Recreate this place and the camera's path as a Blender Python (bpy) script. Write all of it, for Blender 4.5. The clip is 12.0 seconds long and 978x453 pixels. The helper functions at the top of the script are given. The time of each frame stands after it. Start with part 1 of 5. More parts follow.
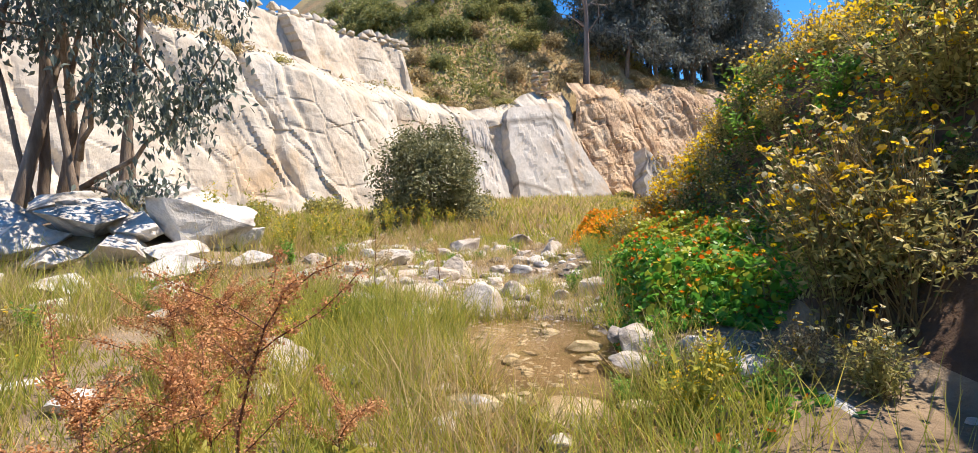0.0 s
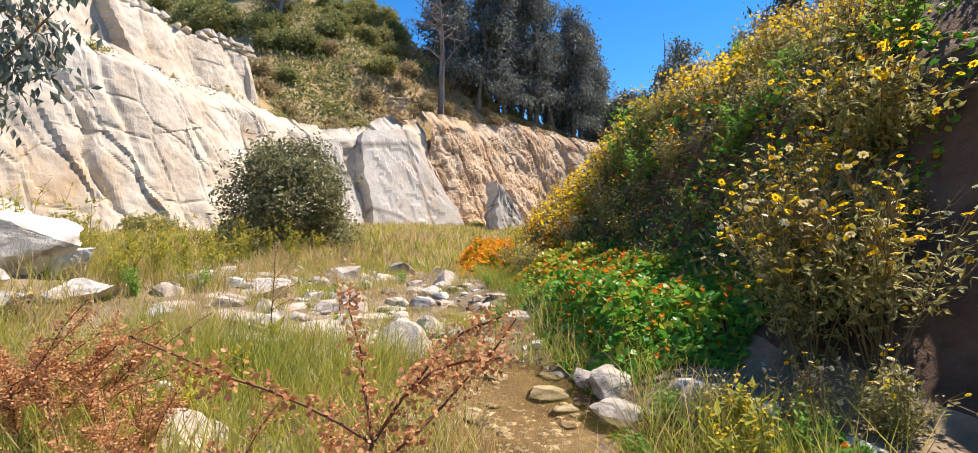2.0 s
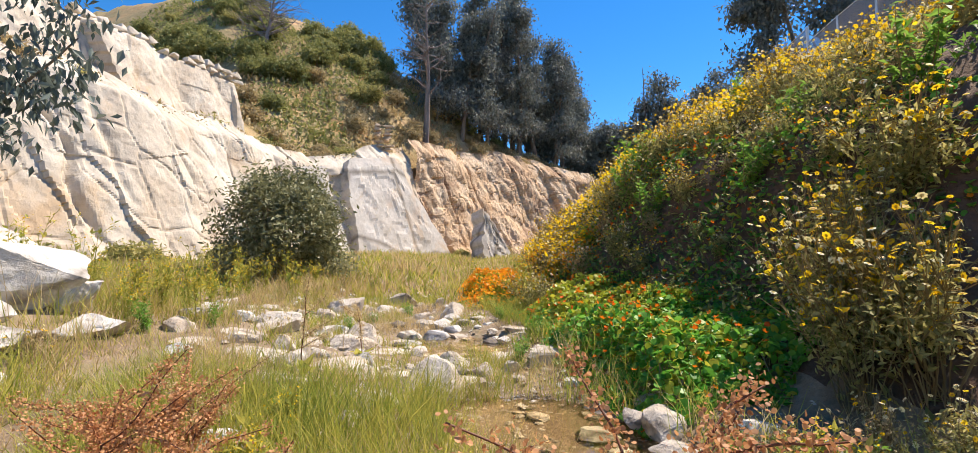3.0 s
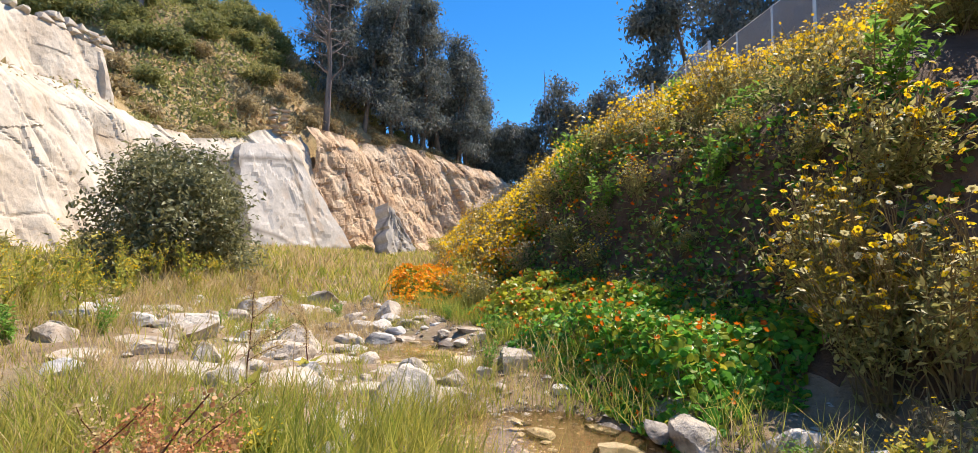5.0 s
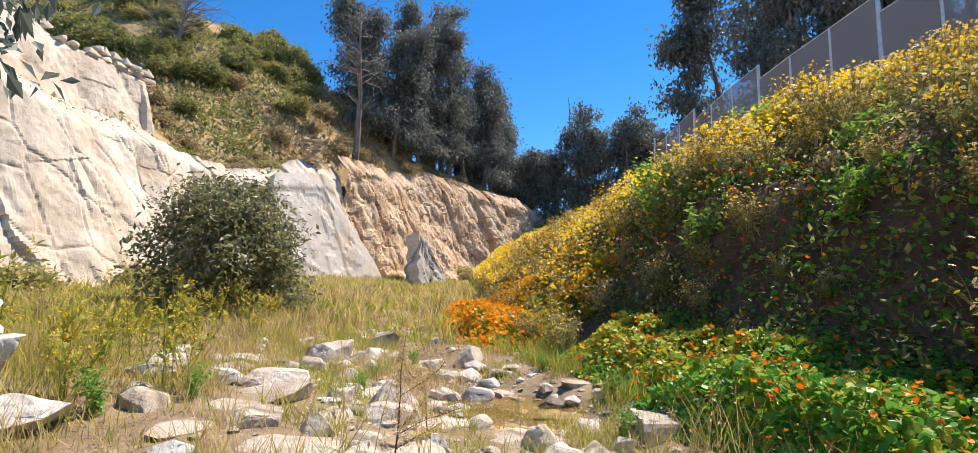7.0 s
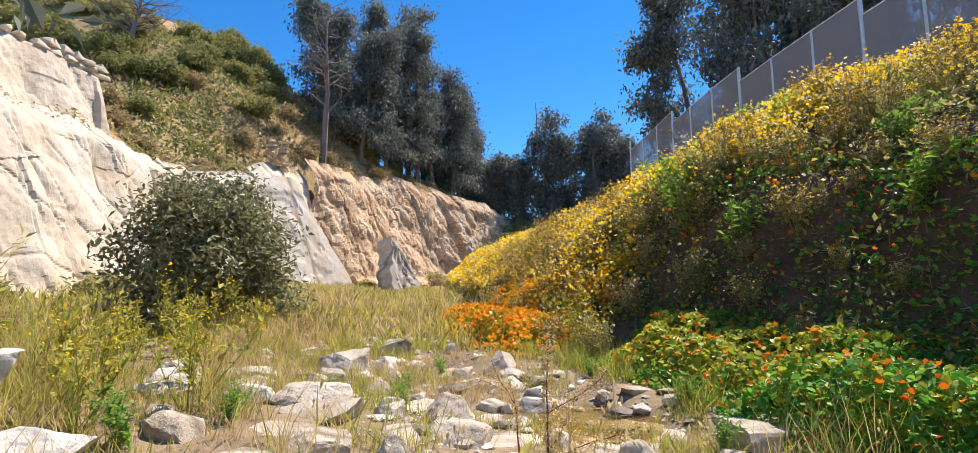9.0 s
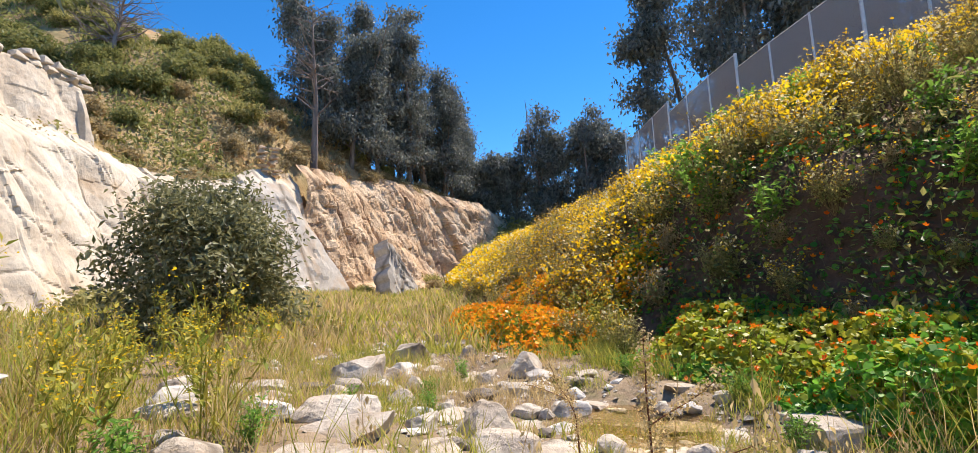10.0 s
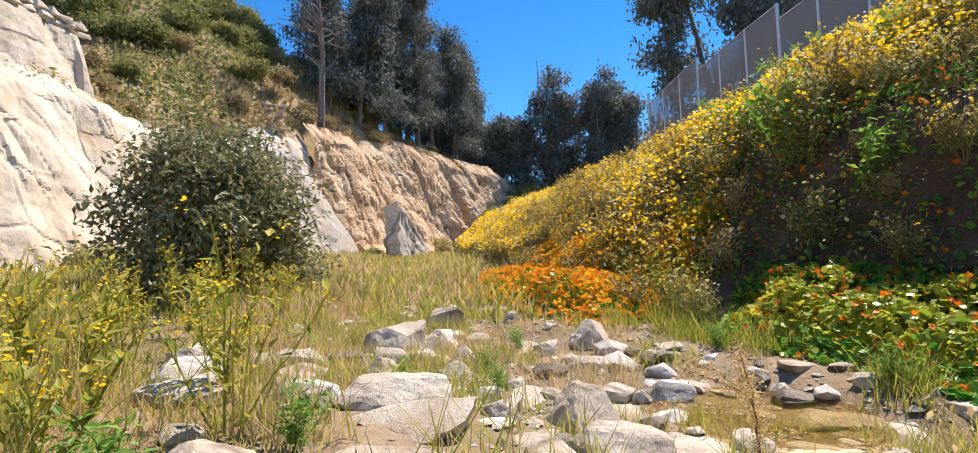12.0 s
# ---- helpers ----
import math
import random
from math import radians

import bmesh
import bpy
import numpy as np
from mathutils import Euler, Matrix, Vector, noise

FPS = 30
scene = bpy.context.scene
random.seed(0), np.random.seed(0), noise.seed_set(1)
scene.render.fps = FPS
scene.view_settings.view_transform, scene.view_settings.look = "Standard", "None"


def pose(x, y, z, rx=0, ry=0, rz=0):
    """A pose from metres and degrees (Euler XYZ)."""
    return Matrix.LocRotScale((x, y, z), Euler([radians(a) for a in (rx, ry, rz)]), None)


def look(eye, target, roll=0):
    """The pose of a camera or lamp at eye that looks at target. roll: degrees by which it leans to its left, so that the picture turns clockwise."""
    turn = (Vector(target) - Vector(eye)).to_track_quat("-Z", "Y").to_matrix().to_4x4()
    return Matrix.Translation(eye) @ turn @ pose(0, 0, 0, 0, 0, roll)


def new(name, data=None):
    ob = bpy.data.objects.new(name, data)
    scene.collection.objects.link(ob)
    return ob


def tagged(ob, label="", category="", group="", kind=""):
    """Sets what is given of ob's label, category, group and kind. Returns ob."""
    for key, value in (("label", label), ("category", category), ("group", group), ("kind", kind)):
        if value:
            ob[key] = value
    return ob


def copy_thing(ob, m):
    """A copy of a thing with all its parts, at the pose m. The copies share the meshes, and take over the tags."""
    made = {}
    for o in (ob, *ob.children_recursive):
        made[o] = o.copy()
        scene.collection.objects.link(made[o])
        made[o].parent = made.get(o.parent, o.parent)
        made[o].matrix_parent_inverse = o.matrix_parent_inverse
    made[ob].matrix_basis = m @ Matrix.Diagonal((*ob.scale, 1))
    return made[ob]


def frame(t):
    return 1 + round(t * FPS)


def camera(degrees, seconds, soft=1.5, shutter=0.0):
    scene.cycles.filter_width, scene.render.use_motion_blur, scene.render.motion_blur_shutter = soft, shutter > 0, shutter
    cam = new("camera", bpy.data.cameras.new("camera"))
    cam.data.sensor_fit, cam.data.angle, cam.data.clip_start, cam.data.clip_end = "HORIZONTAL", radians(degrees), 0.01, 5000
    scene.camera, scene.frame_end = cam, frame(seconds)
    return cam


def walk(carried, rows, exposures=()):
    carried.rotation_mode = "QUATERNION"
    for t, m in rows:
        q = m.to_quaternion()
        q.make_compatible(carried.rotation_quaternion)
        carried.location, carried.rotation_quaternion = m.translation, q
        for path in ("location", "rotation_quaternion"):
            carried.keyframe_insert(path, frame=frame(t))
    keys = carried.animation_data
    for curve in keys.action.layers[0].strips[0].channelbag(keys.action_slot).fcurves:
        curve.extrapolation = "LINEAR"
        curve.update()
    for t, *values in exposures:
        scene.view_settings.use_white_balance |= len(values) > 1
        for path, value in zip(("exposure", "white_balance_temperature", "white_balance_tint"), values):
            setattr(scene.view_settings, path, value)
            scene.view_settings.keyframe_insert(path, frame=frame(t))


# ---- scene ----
cam = camera(85.6, 12.0, soft=0.8)
PATH = [
    (0, (0.005, 0.318, 1.395), (-0.008, 2.316, 1.318), -2.9),
    (0.5, (-0.19, 0.544, 1.35), (-0.162, 2.541, 1.262), -1.7),
    (1, (-0.492, 0.77, 1.385), (-0.267, 2.756, 1.328), -0.9),
    (1.5, (-0.829, 1.076, 1.366), (-0.432, 3.037, 1.362), -0.9),
    (2, (-1.047, 1.297, 1.4), (-0.464, 3.21, 1.41), -0.8),
    (2.5, (-1.337, 1.38, 1.488), (-0.691, 3.269, 1.598), -0.7),
    (2.7, (-1.462, 1.443, 1.497), (-0.83, 3.337, 1.615), -0.7),
    (4.3, (-2.068, 2.271, 1.412), (-1.085, 4.012, 1.464), 0.2),
    (4.5, (-2.064, 2.396, 1.421), (-1.065, 4.129, 1.471), 0.1),
    (5, (-2.193, 2.733, 1.442), (-1.176, 4.452, 1.542), 0.1),
    (5.5, (-2.45, 3.061, 1.485), (-1.427, 4.775, 1.611), 0.1),
    (6, (-2.6, 3.482, 1.528), (-1.579, 5.195, 1.688), 0.0),
    (6.5, (-2.695, 3.818, 1.646), (-1.727, 5.56, 1.817), 0.0),
    (7, (-2.889, 4.016, 1.692), (-1.935, 5.763, 1.891), -0.0),
    (7.2, (-2.952, 4.095, 1.688), (-2.015, 5.85, 1.894), 0.0),
    (8.8, (-3.469, 5.132, 1.592), (-2.429, 6.825, 1.824), -0.8),
    (9, (-3.509, 5.258, 1.595), (-2.431, 6.928, 1.816), -0.9),
    (9.5, (-3.498, 5.679, 1.584), (-2.408, 7.344, 1.783), -3.1),
    (10, (-3.569, 5.917, 1.564), (-2.466, 7.571, 1.785), -3.3),
    (10.5, (-3.632, 6.298, 1.541), (-2.433, 7.88, 1.78), -3.1),
    (11, (-3.594, 6.532, 1.492), (-2.44, 8.154, 1.682), -2.4),
    (11.5, (-3.571, 6.861, 1.411), (-2.501, 8.546, 1.549), -2.2),
    (12, (-3.517, 7.329, 1.484), (-2.427, 9.003, 1.577), -2.5),
]
walk(cam, [(t, look(eye, target, roll)) for t, eye, target, roll in PATH])

# ---- light ----
SUN_AZ, SUN_EL = 76.0, 57.0          # degrees clockwise from +y, degrees up
scene.view_settings.exposure = 0.7
world = bpy.data.worlds.new("sky")
scene.world = world
world.use_nodes = True
wn = world.node_tree
bg = wn.nodes["Background"]
sky = wn.nodes.new("ShaderNodeTexSky")
sky.sky_type = "NISHITA"
sky.sun_disc = False
sky.sun_elevation, sky.sun_rotation = radians(SUN_EL), radians(SUN_AZ)
sky.air_density, sky.dust_density, sky.ozone_density = 1.0, 0.0, 5.0
sky.altitude = 1500
clear_sky = wn.nodes.new("ShaderNodeHueSaturation")
clear_sky.inputs["Saturation"].default_value = 1.28
wn.links.new(sky.outputs[0], clear_sky.inputs["Color"])
wn.links.new(clear_sky.outputs[0], bg.inputs[0])
bg.inputs[1].default_value = 0.13
sun = new("sun", bpy.data.lights.new("sun", "SUN"))
sun.data.energy, sun.data.angle, sun.data.color = 5.0, radians(0.5), (1.0, 0.875, 0.75)
sun_dir = Vector((math.sin(radians(SUN_AZ)) * math.cos(radians(SUN_EL)), math.cos(radians(SUN_AZ)) * math.cos(radians(SUN_EL)), math.sin(radians(SUN_EL))))
sun.matrix_world = look(sun_dir * 100, (0, 0, 0))

RNG = np.random.default_rng(7)


# ---- small tools ----
def smooth(a, b, v):
    k = np.clip((np.asarray(v, float) - a) / (b - a), 0, 1)
    return k * k * (3 - 2 * k)


def lattice(ix, iy, iz, seed):
    h = np.sin(ix * 127.1 + iy * 311.7 + iz * 74.7 + seed * 19.19) * 43758.5453
    return h - np.floor(h)


def value_noise(x, y, z, seed=0):
    x, y, z = np.broadcast_arrays(np.asarray(x, float), np.asarray(y, float), np.asarray(z, float))
    ix, iy, iz = np.floor(x), np.floor(y), np.floor(z)
    fx, fy, fz = x - ix, y - iy, z - iz
    fx, fy, fz = (f * f * (3 - 2 * f) for f in (fx, fy, fz))
    out = 0
    for dx in (0, 1):
        for dy in (0, 1):
            for dz in (0, 1):
                w = (fx if dx else 1 - fx) * (fy if dy else 1 - fy) * (fz if dz else 1 - fz)
                out = out + w * lattice(ix + dx, iy + dy, iz + dz, seed)
    return out * 2 - 1


def fbm(x, y, z=0.0, octaves=4, seed=0):
    total, amp, f = 0, 0.5, 1.0
    for o in range(octaves):
        total = total + amp * value_noise(x * f, y * f, np.asarray(z) * f, seed + o)
        amp, f = amp * 0.5, f * 2.03
    return total


def cells(x, y, seed=0):
    """Worley cells: the distance to the nearest and second nearest seed, and a random number for each cell."""
    ix, iy = np.floor(x), np.floor(y)
    d1 = np.full(np.shape(x), 9.0)
    d2, pick, px, py = d1.copy(), d1 * 0, d1 * 0, d1 * 0
    for dx in (-1, 0, 1):
        for dy in (-1, 0, 1):
            cx, cy = ix + dx, iy + dy
            sx, sy = cx + lattice(cx, cy, 0, seed), cy + lattice(cx, cy, 3, seed)
            d = np.hypot(sx - x, sy - y)
            near = d < d1
            d2 = np.where(near, d1, np.minimum(d2, d))
            pick = np.where(near, lattice(cx, cy, 7, seed), pick)
            px, py = np.where(near, x - sx, px), np.where(near, y - sy, py)
            d1 = np.minimum(d1, d)
    return d1, d2, pick, px, py


def facets(u, v, seed, slope=0.9, dome=0.5):
    """A broken rock surface: the highest of many tilted plates, each on a cell of its own."""
    iu, iv = np.floor(u), np.floor(v)
    best = np.full(np.shape(u), -9.0)
    for di in range(-2, 3):
        for dj in range(-2, 3):
            cx, cy = iu + di, iv + dj
            du, dv = u - cx - lattice(cx, cy, 0, seed), v - cy - lattice(cx, cy, 3, seed)
            plate = lattice(cx, cy, 5, seed) * 0.7 + slope * ((lattice(cx, cy, 9, seed) - 0.5) * du + (lattice(cx, cy, 13, seed) - 0.5) * dv) - dome * (du * du + dv * dv)
            best = np.maximum(best, plate)
    return best


def mesh_data(name, verts, faces, material, smooth_faces=False):
    """A mesh from arrays: faces all with the same number of corners."""
    verts, faces = np.asarray(verts, np.float32), np.asarray(faces, np.int32)
    me = bpy.data.meshes.new(name)
    me.vertices.add(len(verts))
    me.vertices.foreach_set("co", verts.ravel())
    n = faces.shape[1]
    me.loops.add(faces.size)
    me.loops.foreach_set("vertex_index", faces.ravel())
    me.polygons.add(len(faces))
    me.polygons.foreach_set("loop_start", np.arange(0, faces.size, n, dtype=np.int32))
    me.polygons.foreach_set("use_smooth", np.full(len(faces), smooth_faces))
    me.update(calc_edges=True)
    me.materials.append(material)
    return me


def part_data(name, data, parent, label=""):
    ob = new(name, data)
    ob.parent = parent
    return tagged(ob, label)


def part(name, bm, material, parent, label=""):
    me = bpy.data.meshes.new(name)
    bm.to_mesh(me)
    bm.free()
    me.materials.append(material)
    return part_data(name, me, parent, label)


def empty(name, m=None):
    ob = new(name)
    ob.empty_display_size = 0.1
    if m is not None:
        ob.matrix_basis = m
    return ob


def turns(yaw, pitch, roll):
    """Rotation matrices from arrays of radians: Rz(yaw) Rx(pitch) Ry(roll)."""
    cy, sy, cp, sp, cr, sr = np.cos(yaw), np.sin(yaw), np.cos(pitch), np.sin(pitch), np.cos(roll), np.sin(roll)
    o, i = np.zeros_like(cy), np.ones_like(cy)
    rz = np.stack([np.stack([cy, -sy, o], -1), np.stack([sy, cy, o], -1), np.stack([o, o, i], -1)], -2)
    rx = np.stack([np.stack([i, o, o], -1), np.stack([o, cp, -sp], -1), np.stack([o, sp, cp], -1)], -2)
    ry = np.stack([np.stack([cr, o, sr], -1), np.stack([o, i, o], -1), np.stack([-sr, o, cr], -1)], -2)
    return rz @ rx @ ry


def strew(verts, faces, places, rots, sizes):
    """One small shape repeated at many places: arrays of vertices and faces."""
    verts, faces, places = np.asarray(verts, float), np.asarray(faces, int), np.asarray(places, float)
    sizes = np.asarray(sizes, float)
    if sizes.ndim == 1:
        sizes = sizes[:, None]
    v = np.einsum("nij,nkj->nki", rots, verts[None] * sizes[:, None, :]) + places[:, None]
    f = faces[None] + (np.arange(len(places)) * len(verts))[:, None, None]
    return v.reshape(-1, 3), f.reshape(-1, faces.shape[1])


def joined(sets):
    vs, fs, n = [], [], 0
    for v, f in sets:
        vs.append(v)
        fs.append(np.asarray(f) + n)
        n += len(v)
    return np.concatenate(vs), np.concatenate(fs)


def any_turns(n, rng, steep=1.2):
    return turns(rng.uniform(0, 6.283, n), rng.normal(0, steep, n), rng.normal(0, 0.5, n))


def tube(points, radii, sides=6):
    """A tapered tube along points: quads."""
    points, radii = np.asarray(points, float), np.asarray(radii, float)
    tang = np.gradient(points, axis=0)
    tang /= np.linalg.norm(tang, axis=1, keepdims=True) + 1e-9
    ref = np.array([0.31, 0.95, 0.05]) if abs(tang[:, 2]).mean() > 0.5 else np.array([0, 0, 1.0])
    a = np.cross(tang, ref)
    a /= np.linalg.norm(a, axis=1, keepdims=True) + 1e-9
    b = np.cross(tang, a)
    ang = np.linspace(0, 6.28319, sides, endpoint=False)
    ring = a[:, None] * np.cos(ang)[None, :, None] + b[:, None] * np.sin(ang)[None, :, None]
    v = (points[:, None] + ring * radii[:, None, None]).reshape(-1, 3)
    i, j = np.meshgrid(np.arange(len(points) - 1), np.arange(sides), indexing="ij")
    k = (j + 1) % sides
    f = np.stack([i * sides + j, i * sides + k, (i + 1) * sides + k, (i + 1) * sides + j], -1).reshape(-1, 4)
    return v, f


# ---- materials ----
def nodes_of(name):
    m = bpy.data.materials.new(name)
    m.use_nodes = True
    return m, m.node_tree, m.node_tree.nodes["Principled BSDF"]


def noise_node(nt, scale, detail=6.0, rough=0.6, coords=None, distort=0.0):
    n = nt.nodes.new("ShaderNodeTexNoise")
    n.inputs["Scale"].default_value, n.inputs["Detail"].default_value = scale, detail
    n.inputs["Roughness"].default_value, n.inputs["Distortion"].default_value = rough, distort
    if coords is not None:
        nt.links.new(coords, n.inputs["Vector"])
    return n


def ramp(nt, source, stops):
    r = nt.nodes.new("ShaderNodeValToRGB")
    r.color_ramp.elements[0].position, r.color_ramp.elements[0].color = stops[0][0], (*stops[0][1], 1)
    r.color_ramp.elements[1].position, r.color_ramp.elements[1].color = stops[-1][0], (*stops[-1][1], 1)
    for at, colour in stops[1:-1]:
        r.color_ramp.elements.new(at).color = (*colour, 1)
    nt.links.new(source, r.inputs[0])
    return r.outputs[0]


def mixed(nt, factor, a, b, mode="MIX"):
    m = nt.nodes.new("ShaderNodeMix")
    m.data_type, m.blend_type = "RGBA", mode
    if isinstance(factor, float):
        m.inputs[0].default_value = factor
    else:
        nt.links.new(factor, m.inputs[0])
    for socket, value in ((m.inputs[6], a), (m.inputs[7], b)):
        if isinstance(value, tuple):
            socket.default_value = (*value, 1)
        else:
            nt.links.new(value, socket)
    return m.outputs[2]


def relief(nt, bsdf, height, strength, distance):
    b = nt.nodes.new("ShaderNodeBump")
    b.inputs["Strength"].default_value, b.inputs["Distance"].default_value = strength, distance
    nt.links.new(height, b.inputs["Height"])
    nt.links.new(b.outputs[0], bsdf.inputs["Normal"])


def position(nt, scale=(1, 1, 1)):
    g = nt.nodes.new("ShaderNodeNewGeometry")
    m = nt.nodes.new("ShaderNodeMapping")
    m.inputs["Scale"].default_value = scale
    nt.links.new(g.outputs["Position"], m.inputs[0])
    return m.outputs[0]


def mineral(name, stops, scale, bump=0.6, depth=0.05, stain=None, stain_scale=0.3, stretch=(1, 1, 1), crack=0.0, rough=0.9):
    """Rock and earth: two scales of colour, stains, fine relief and thin cracks."""
    m, nt, bsdf = nodes_of(name)
    at = position(nt, stretch)
    big, fine = noise_node(nt, scale, 8, 0.62, at, 0.4), noise_node(nt, scale * 9, 6, 0.7, at)
    colour = ramp(nt, big.outputs[0], stops)
    colour = mixed(nt, 0.55, colour, ramp(nt, fine.outputs[0], [(0.3, (0.55, 0.55, 0.55)), (0.6, (1.05, 1.05, 1.05))]), "MULTIPLY")
    if stain:
        blot = noise_node(nt, stain_scale, 5, 0.65, at, 1.2)
        colour = mixed(nt, ramp(nt, blot.outputs[0], [(0.54, (0, 0, 0)), (0.68, (0.8, 0.8, 0.8))]), colour, stain)
    height = fine.outputs[0]
    if crack:
        v = nt.nodes.new("ShaderNodeTexVoronoi")
        v.feature = "DISTANCE_TO_EDGE"
        v.inputs["Scale"].default_value = crack
        warp = noise_node(nt, crack * 1.7, 4, 0.6, at)
        shift = mixed(nt, 0.35, at, warp.outputs[1])
        nt.links.new(shift, v.inputs["Vector"])
        line = ramp(nt, v.outputs[0], [(0.0, (0.35, 0.32, 0.28)), (0.045, (1, 1, 1))])
        colour = mixed(nt, 0.8, colour, line, "MULTIPLY")
    nt.links.new(colour, bsdf.inputs["Base Color"])
    bsdf.inputs["Roughness"].default_value = rough
    bsdf.inputs["Specular IOR Level"].default_value = 0.25
    relief(nt, bsdf, height, bump, depth)
    return m


def leafy(name, dark, light, through_light=0.35, scale=0.9, rough=0.55):
    """Leaves: a colour for each leaf and a slow drift between them, some light through the blade."""
    m, nt, bsdf = nodes_of(name)
    g = nt.nodes.new("ShaderNodeNewGeometry")
    drift = noise_node(nt, scale, 3, 0.6, position(nt))
    mid = nt.nodes.new("ShaderNodeMath")
    mid.operation = "MULTIPLY_ADD"
    mid.inputs[1].default_value = 0.6
    nt.links.new(g.outputs["Random Per Island"], mid.inputs[0])
    half = nt.nodes.new("ShaderNodeMath")
    half.operation = "MULTIPLY"
    half.inputs[1].default_value = 0.6
    nt.links.new(drift.outputs[0], half.inputs[0])
    nt.links.new(half.outputs[0], mid.inputs[2])
    colour = ramp(nt, mid.outputs[0], [(0.2, dark), (0.95, light)])
    nt.links.new(colour, bsdf.inputs["Base Color"])
    bsdf.inputs["Roughness"].default_value = rough
    bsdf.inputs["Specular IOR Level"].default_value = 0.3
    if through_light:
        t = nt.nodes.new("ShaderNodeBsdfTranslucent")
        nt.links.new(colour, t.inputs[0])
        mix = nt.nodes.new("ShaderNodeMixShader")
        mix.inputs[0].default_value = through_light
        nt.links.new(bsdf.outputs[0], mix.inputs[1])
        nt.links.new(t.outputs[0], mix.inputs[2])
        nt.links.new(mix.outputs[0], nt.nodes["Material Output"].inputs[0])
    return m


M_CLIFF = mineral("pale_quarry_rock", [(0.22, (0.43, 0.33, 0.22)), (0.38, (0.56, 0.47, 0.36)), (0.55, (0.65, 0.58, 0.47)), (0.75, (0.7, 0.64, 0.55))], 0.3, 0.7, 0.07, (0.52, 0.37, 0.22), 0.16, (1, 1, 0.8))
M_BROWN = mineral("weathered_brown_rock", [(0.25, (0.34, 0.2, 0.11)), (0.4, (0.58, 0.39, 0.23)), (0.58, (0.72, 0.54, 0.36)), (0.8, (0.78, 0.66, 0.5))], 0.35, 0.8, 0.2, (0.2, 0.11, 0.065), 0.2)
M_SLAB = mineral("grey_slab_rock", [(0.3, (0.44, 0.4, 0.34)), (0.5, (0.57, 0.53, 0.47)), (0.75, (0.66, 0.63, 0.57))], 0.3, 0.5, 0.08, (0.56, 0.43, 0.3), 0.25, (1, 1, 1), 0.2)
M_ROCK = mineral("creek_rock", [(0.25, (0.34, 0.27, 0.19)), (0.42, (0.53, 0.45, 0.36)), (0.58, (0.66, 0.59, 0.49)), (0.8, (0.73, 0.67, 0.58))], 1.6, 0.8, 0.05, (0.42, 0.32, 0.22), 1.1, (1, 1, 1), 0.9)
M_WHITE = mineral("pale_boulder_rock", [(0.25, (0.48, 0.43, 0.37)), (0.45, (0.66, 0.62, 0.56)), (0.75, (0.77, 0.74, 0.69))], 1.1, 0.6, 0.05, (0.5, 0.41, 0.31), 0.7, (1, 1, 1), 0.7)
M_EARTH = mineral("dry_creek_earth", [(0.25, (0.16, 0.11, 0.065)), (0.5, (0.3, 0.22, 0.14)), (0.75, (0.44, 0.35, 0.24))], 1.1, 0.8, 0.05, (0.2, 0.19, 0.07), 0.5)
M_SOIL = mineral("dark_bank_soil", [(0.25, (0.08, 0.048, 0.03)), (0.5, (0.16, 0.1, 0.065)), (0.75, (0.26, 0.17, 0.11))], 0.8, 0.9, 0.08)
M_HILL = mineral("scrubby_hill_earth", [(0.25, (0.28, 0.23, 0.1)), (0.45, (0.4, 0.31, 0.15)), (0.6, (0.5, 0.34, 0.17)), (0.8, (0.58, 0.33, 0.15))], 0.16, 0.9, 0.3, (0.55, 0.27, 0.11), 0.07)


# ---- the lie of the land ----
CREEK_Y = (-20, 3, 5, 7, 9, 11, 14, 20, 50, 75, 100, 140)
CREEK_Z = (-0.4, -0.2, -0.16, -0.1, 0.0, 0.1, 0.16, 0.3, 1.1, 1.9, 6.0, 9.0)
CREEK_X = (1.5, 0.8, 0.5, 0.5, 0.6, 0.4, 0.2, 3.0, 15.0, 36.0, 60.0, 95.0)
TOE_Y = (-30, 2, 4, 5.5, 8, 12, 16, 18, 22, 34, 50, 65, 85, 110, 140)
TOE_X = (4.6, 3.2, 3.0, 2.7, 3.0, 3.5, 4.2, 5.0, 6.6, 12.0, 20.0, 30.0, 46.0, 70.0, 100.0)
CLIFF = np.array([(-60, -30), (-14, 21), (-6.6, 30), (0.5, 44.5), (10.5, 53.5), (18, 60), (30, 68), (42, 74), (60, 84), (120, 110)], float)
CLIFF_TOP = np.array([14, 12.0, 9.6, 9.9, 13.4, 14.6, 15.6, 14.6, 12.5, 9.0])
CLIFF_RISE = np.array([14, 13, 15, 18.5, 31.5, 33, 12, 4, 4, 4.0])


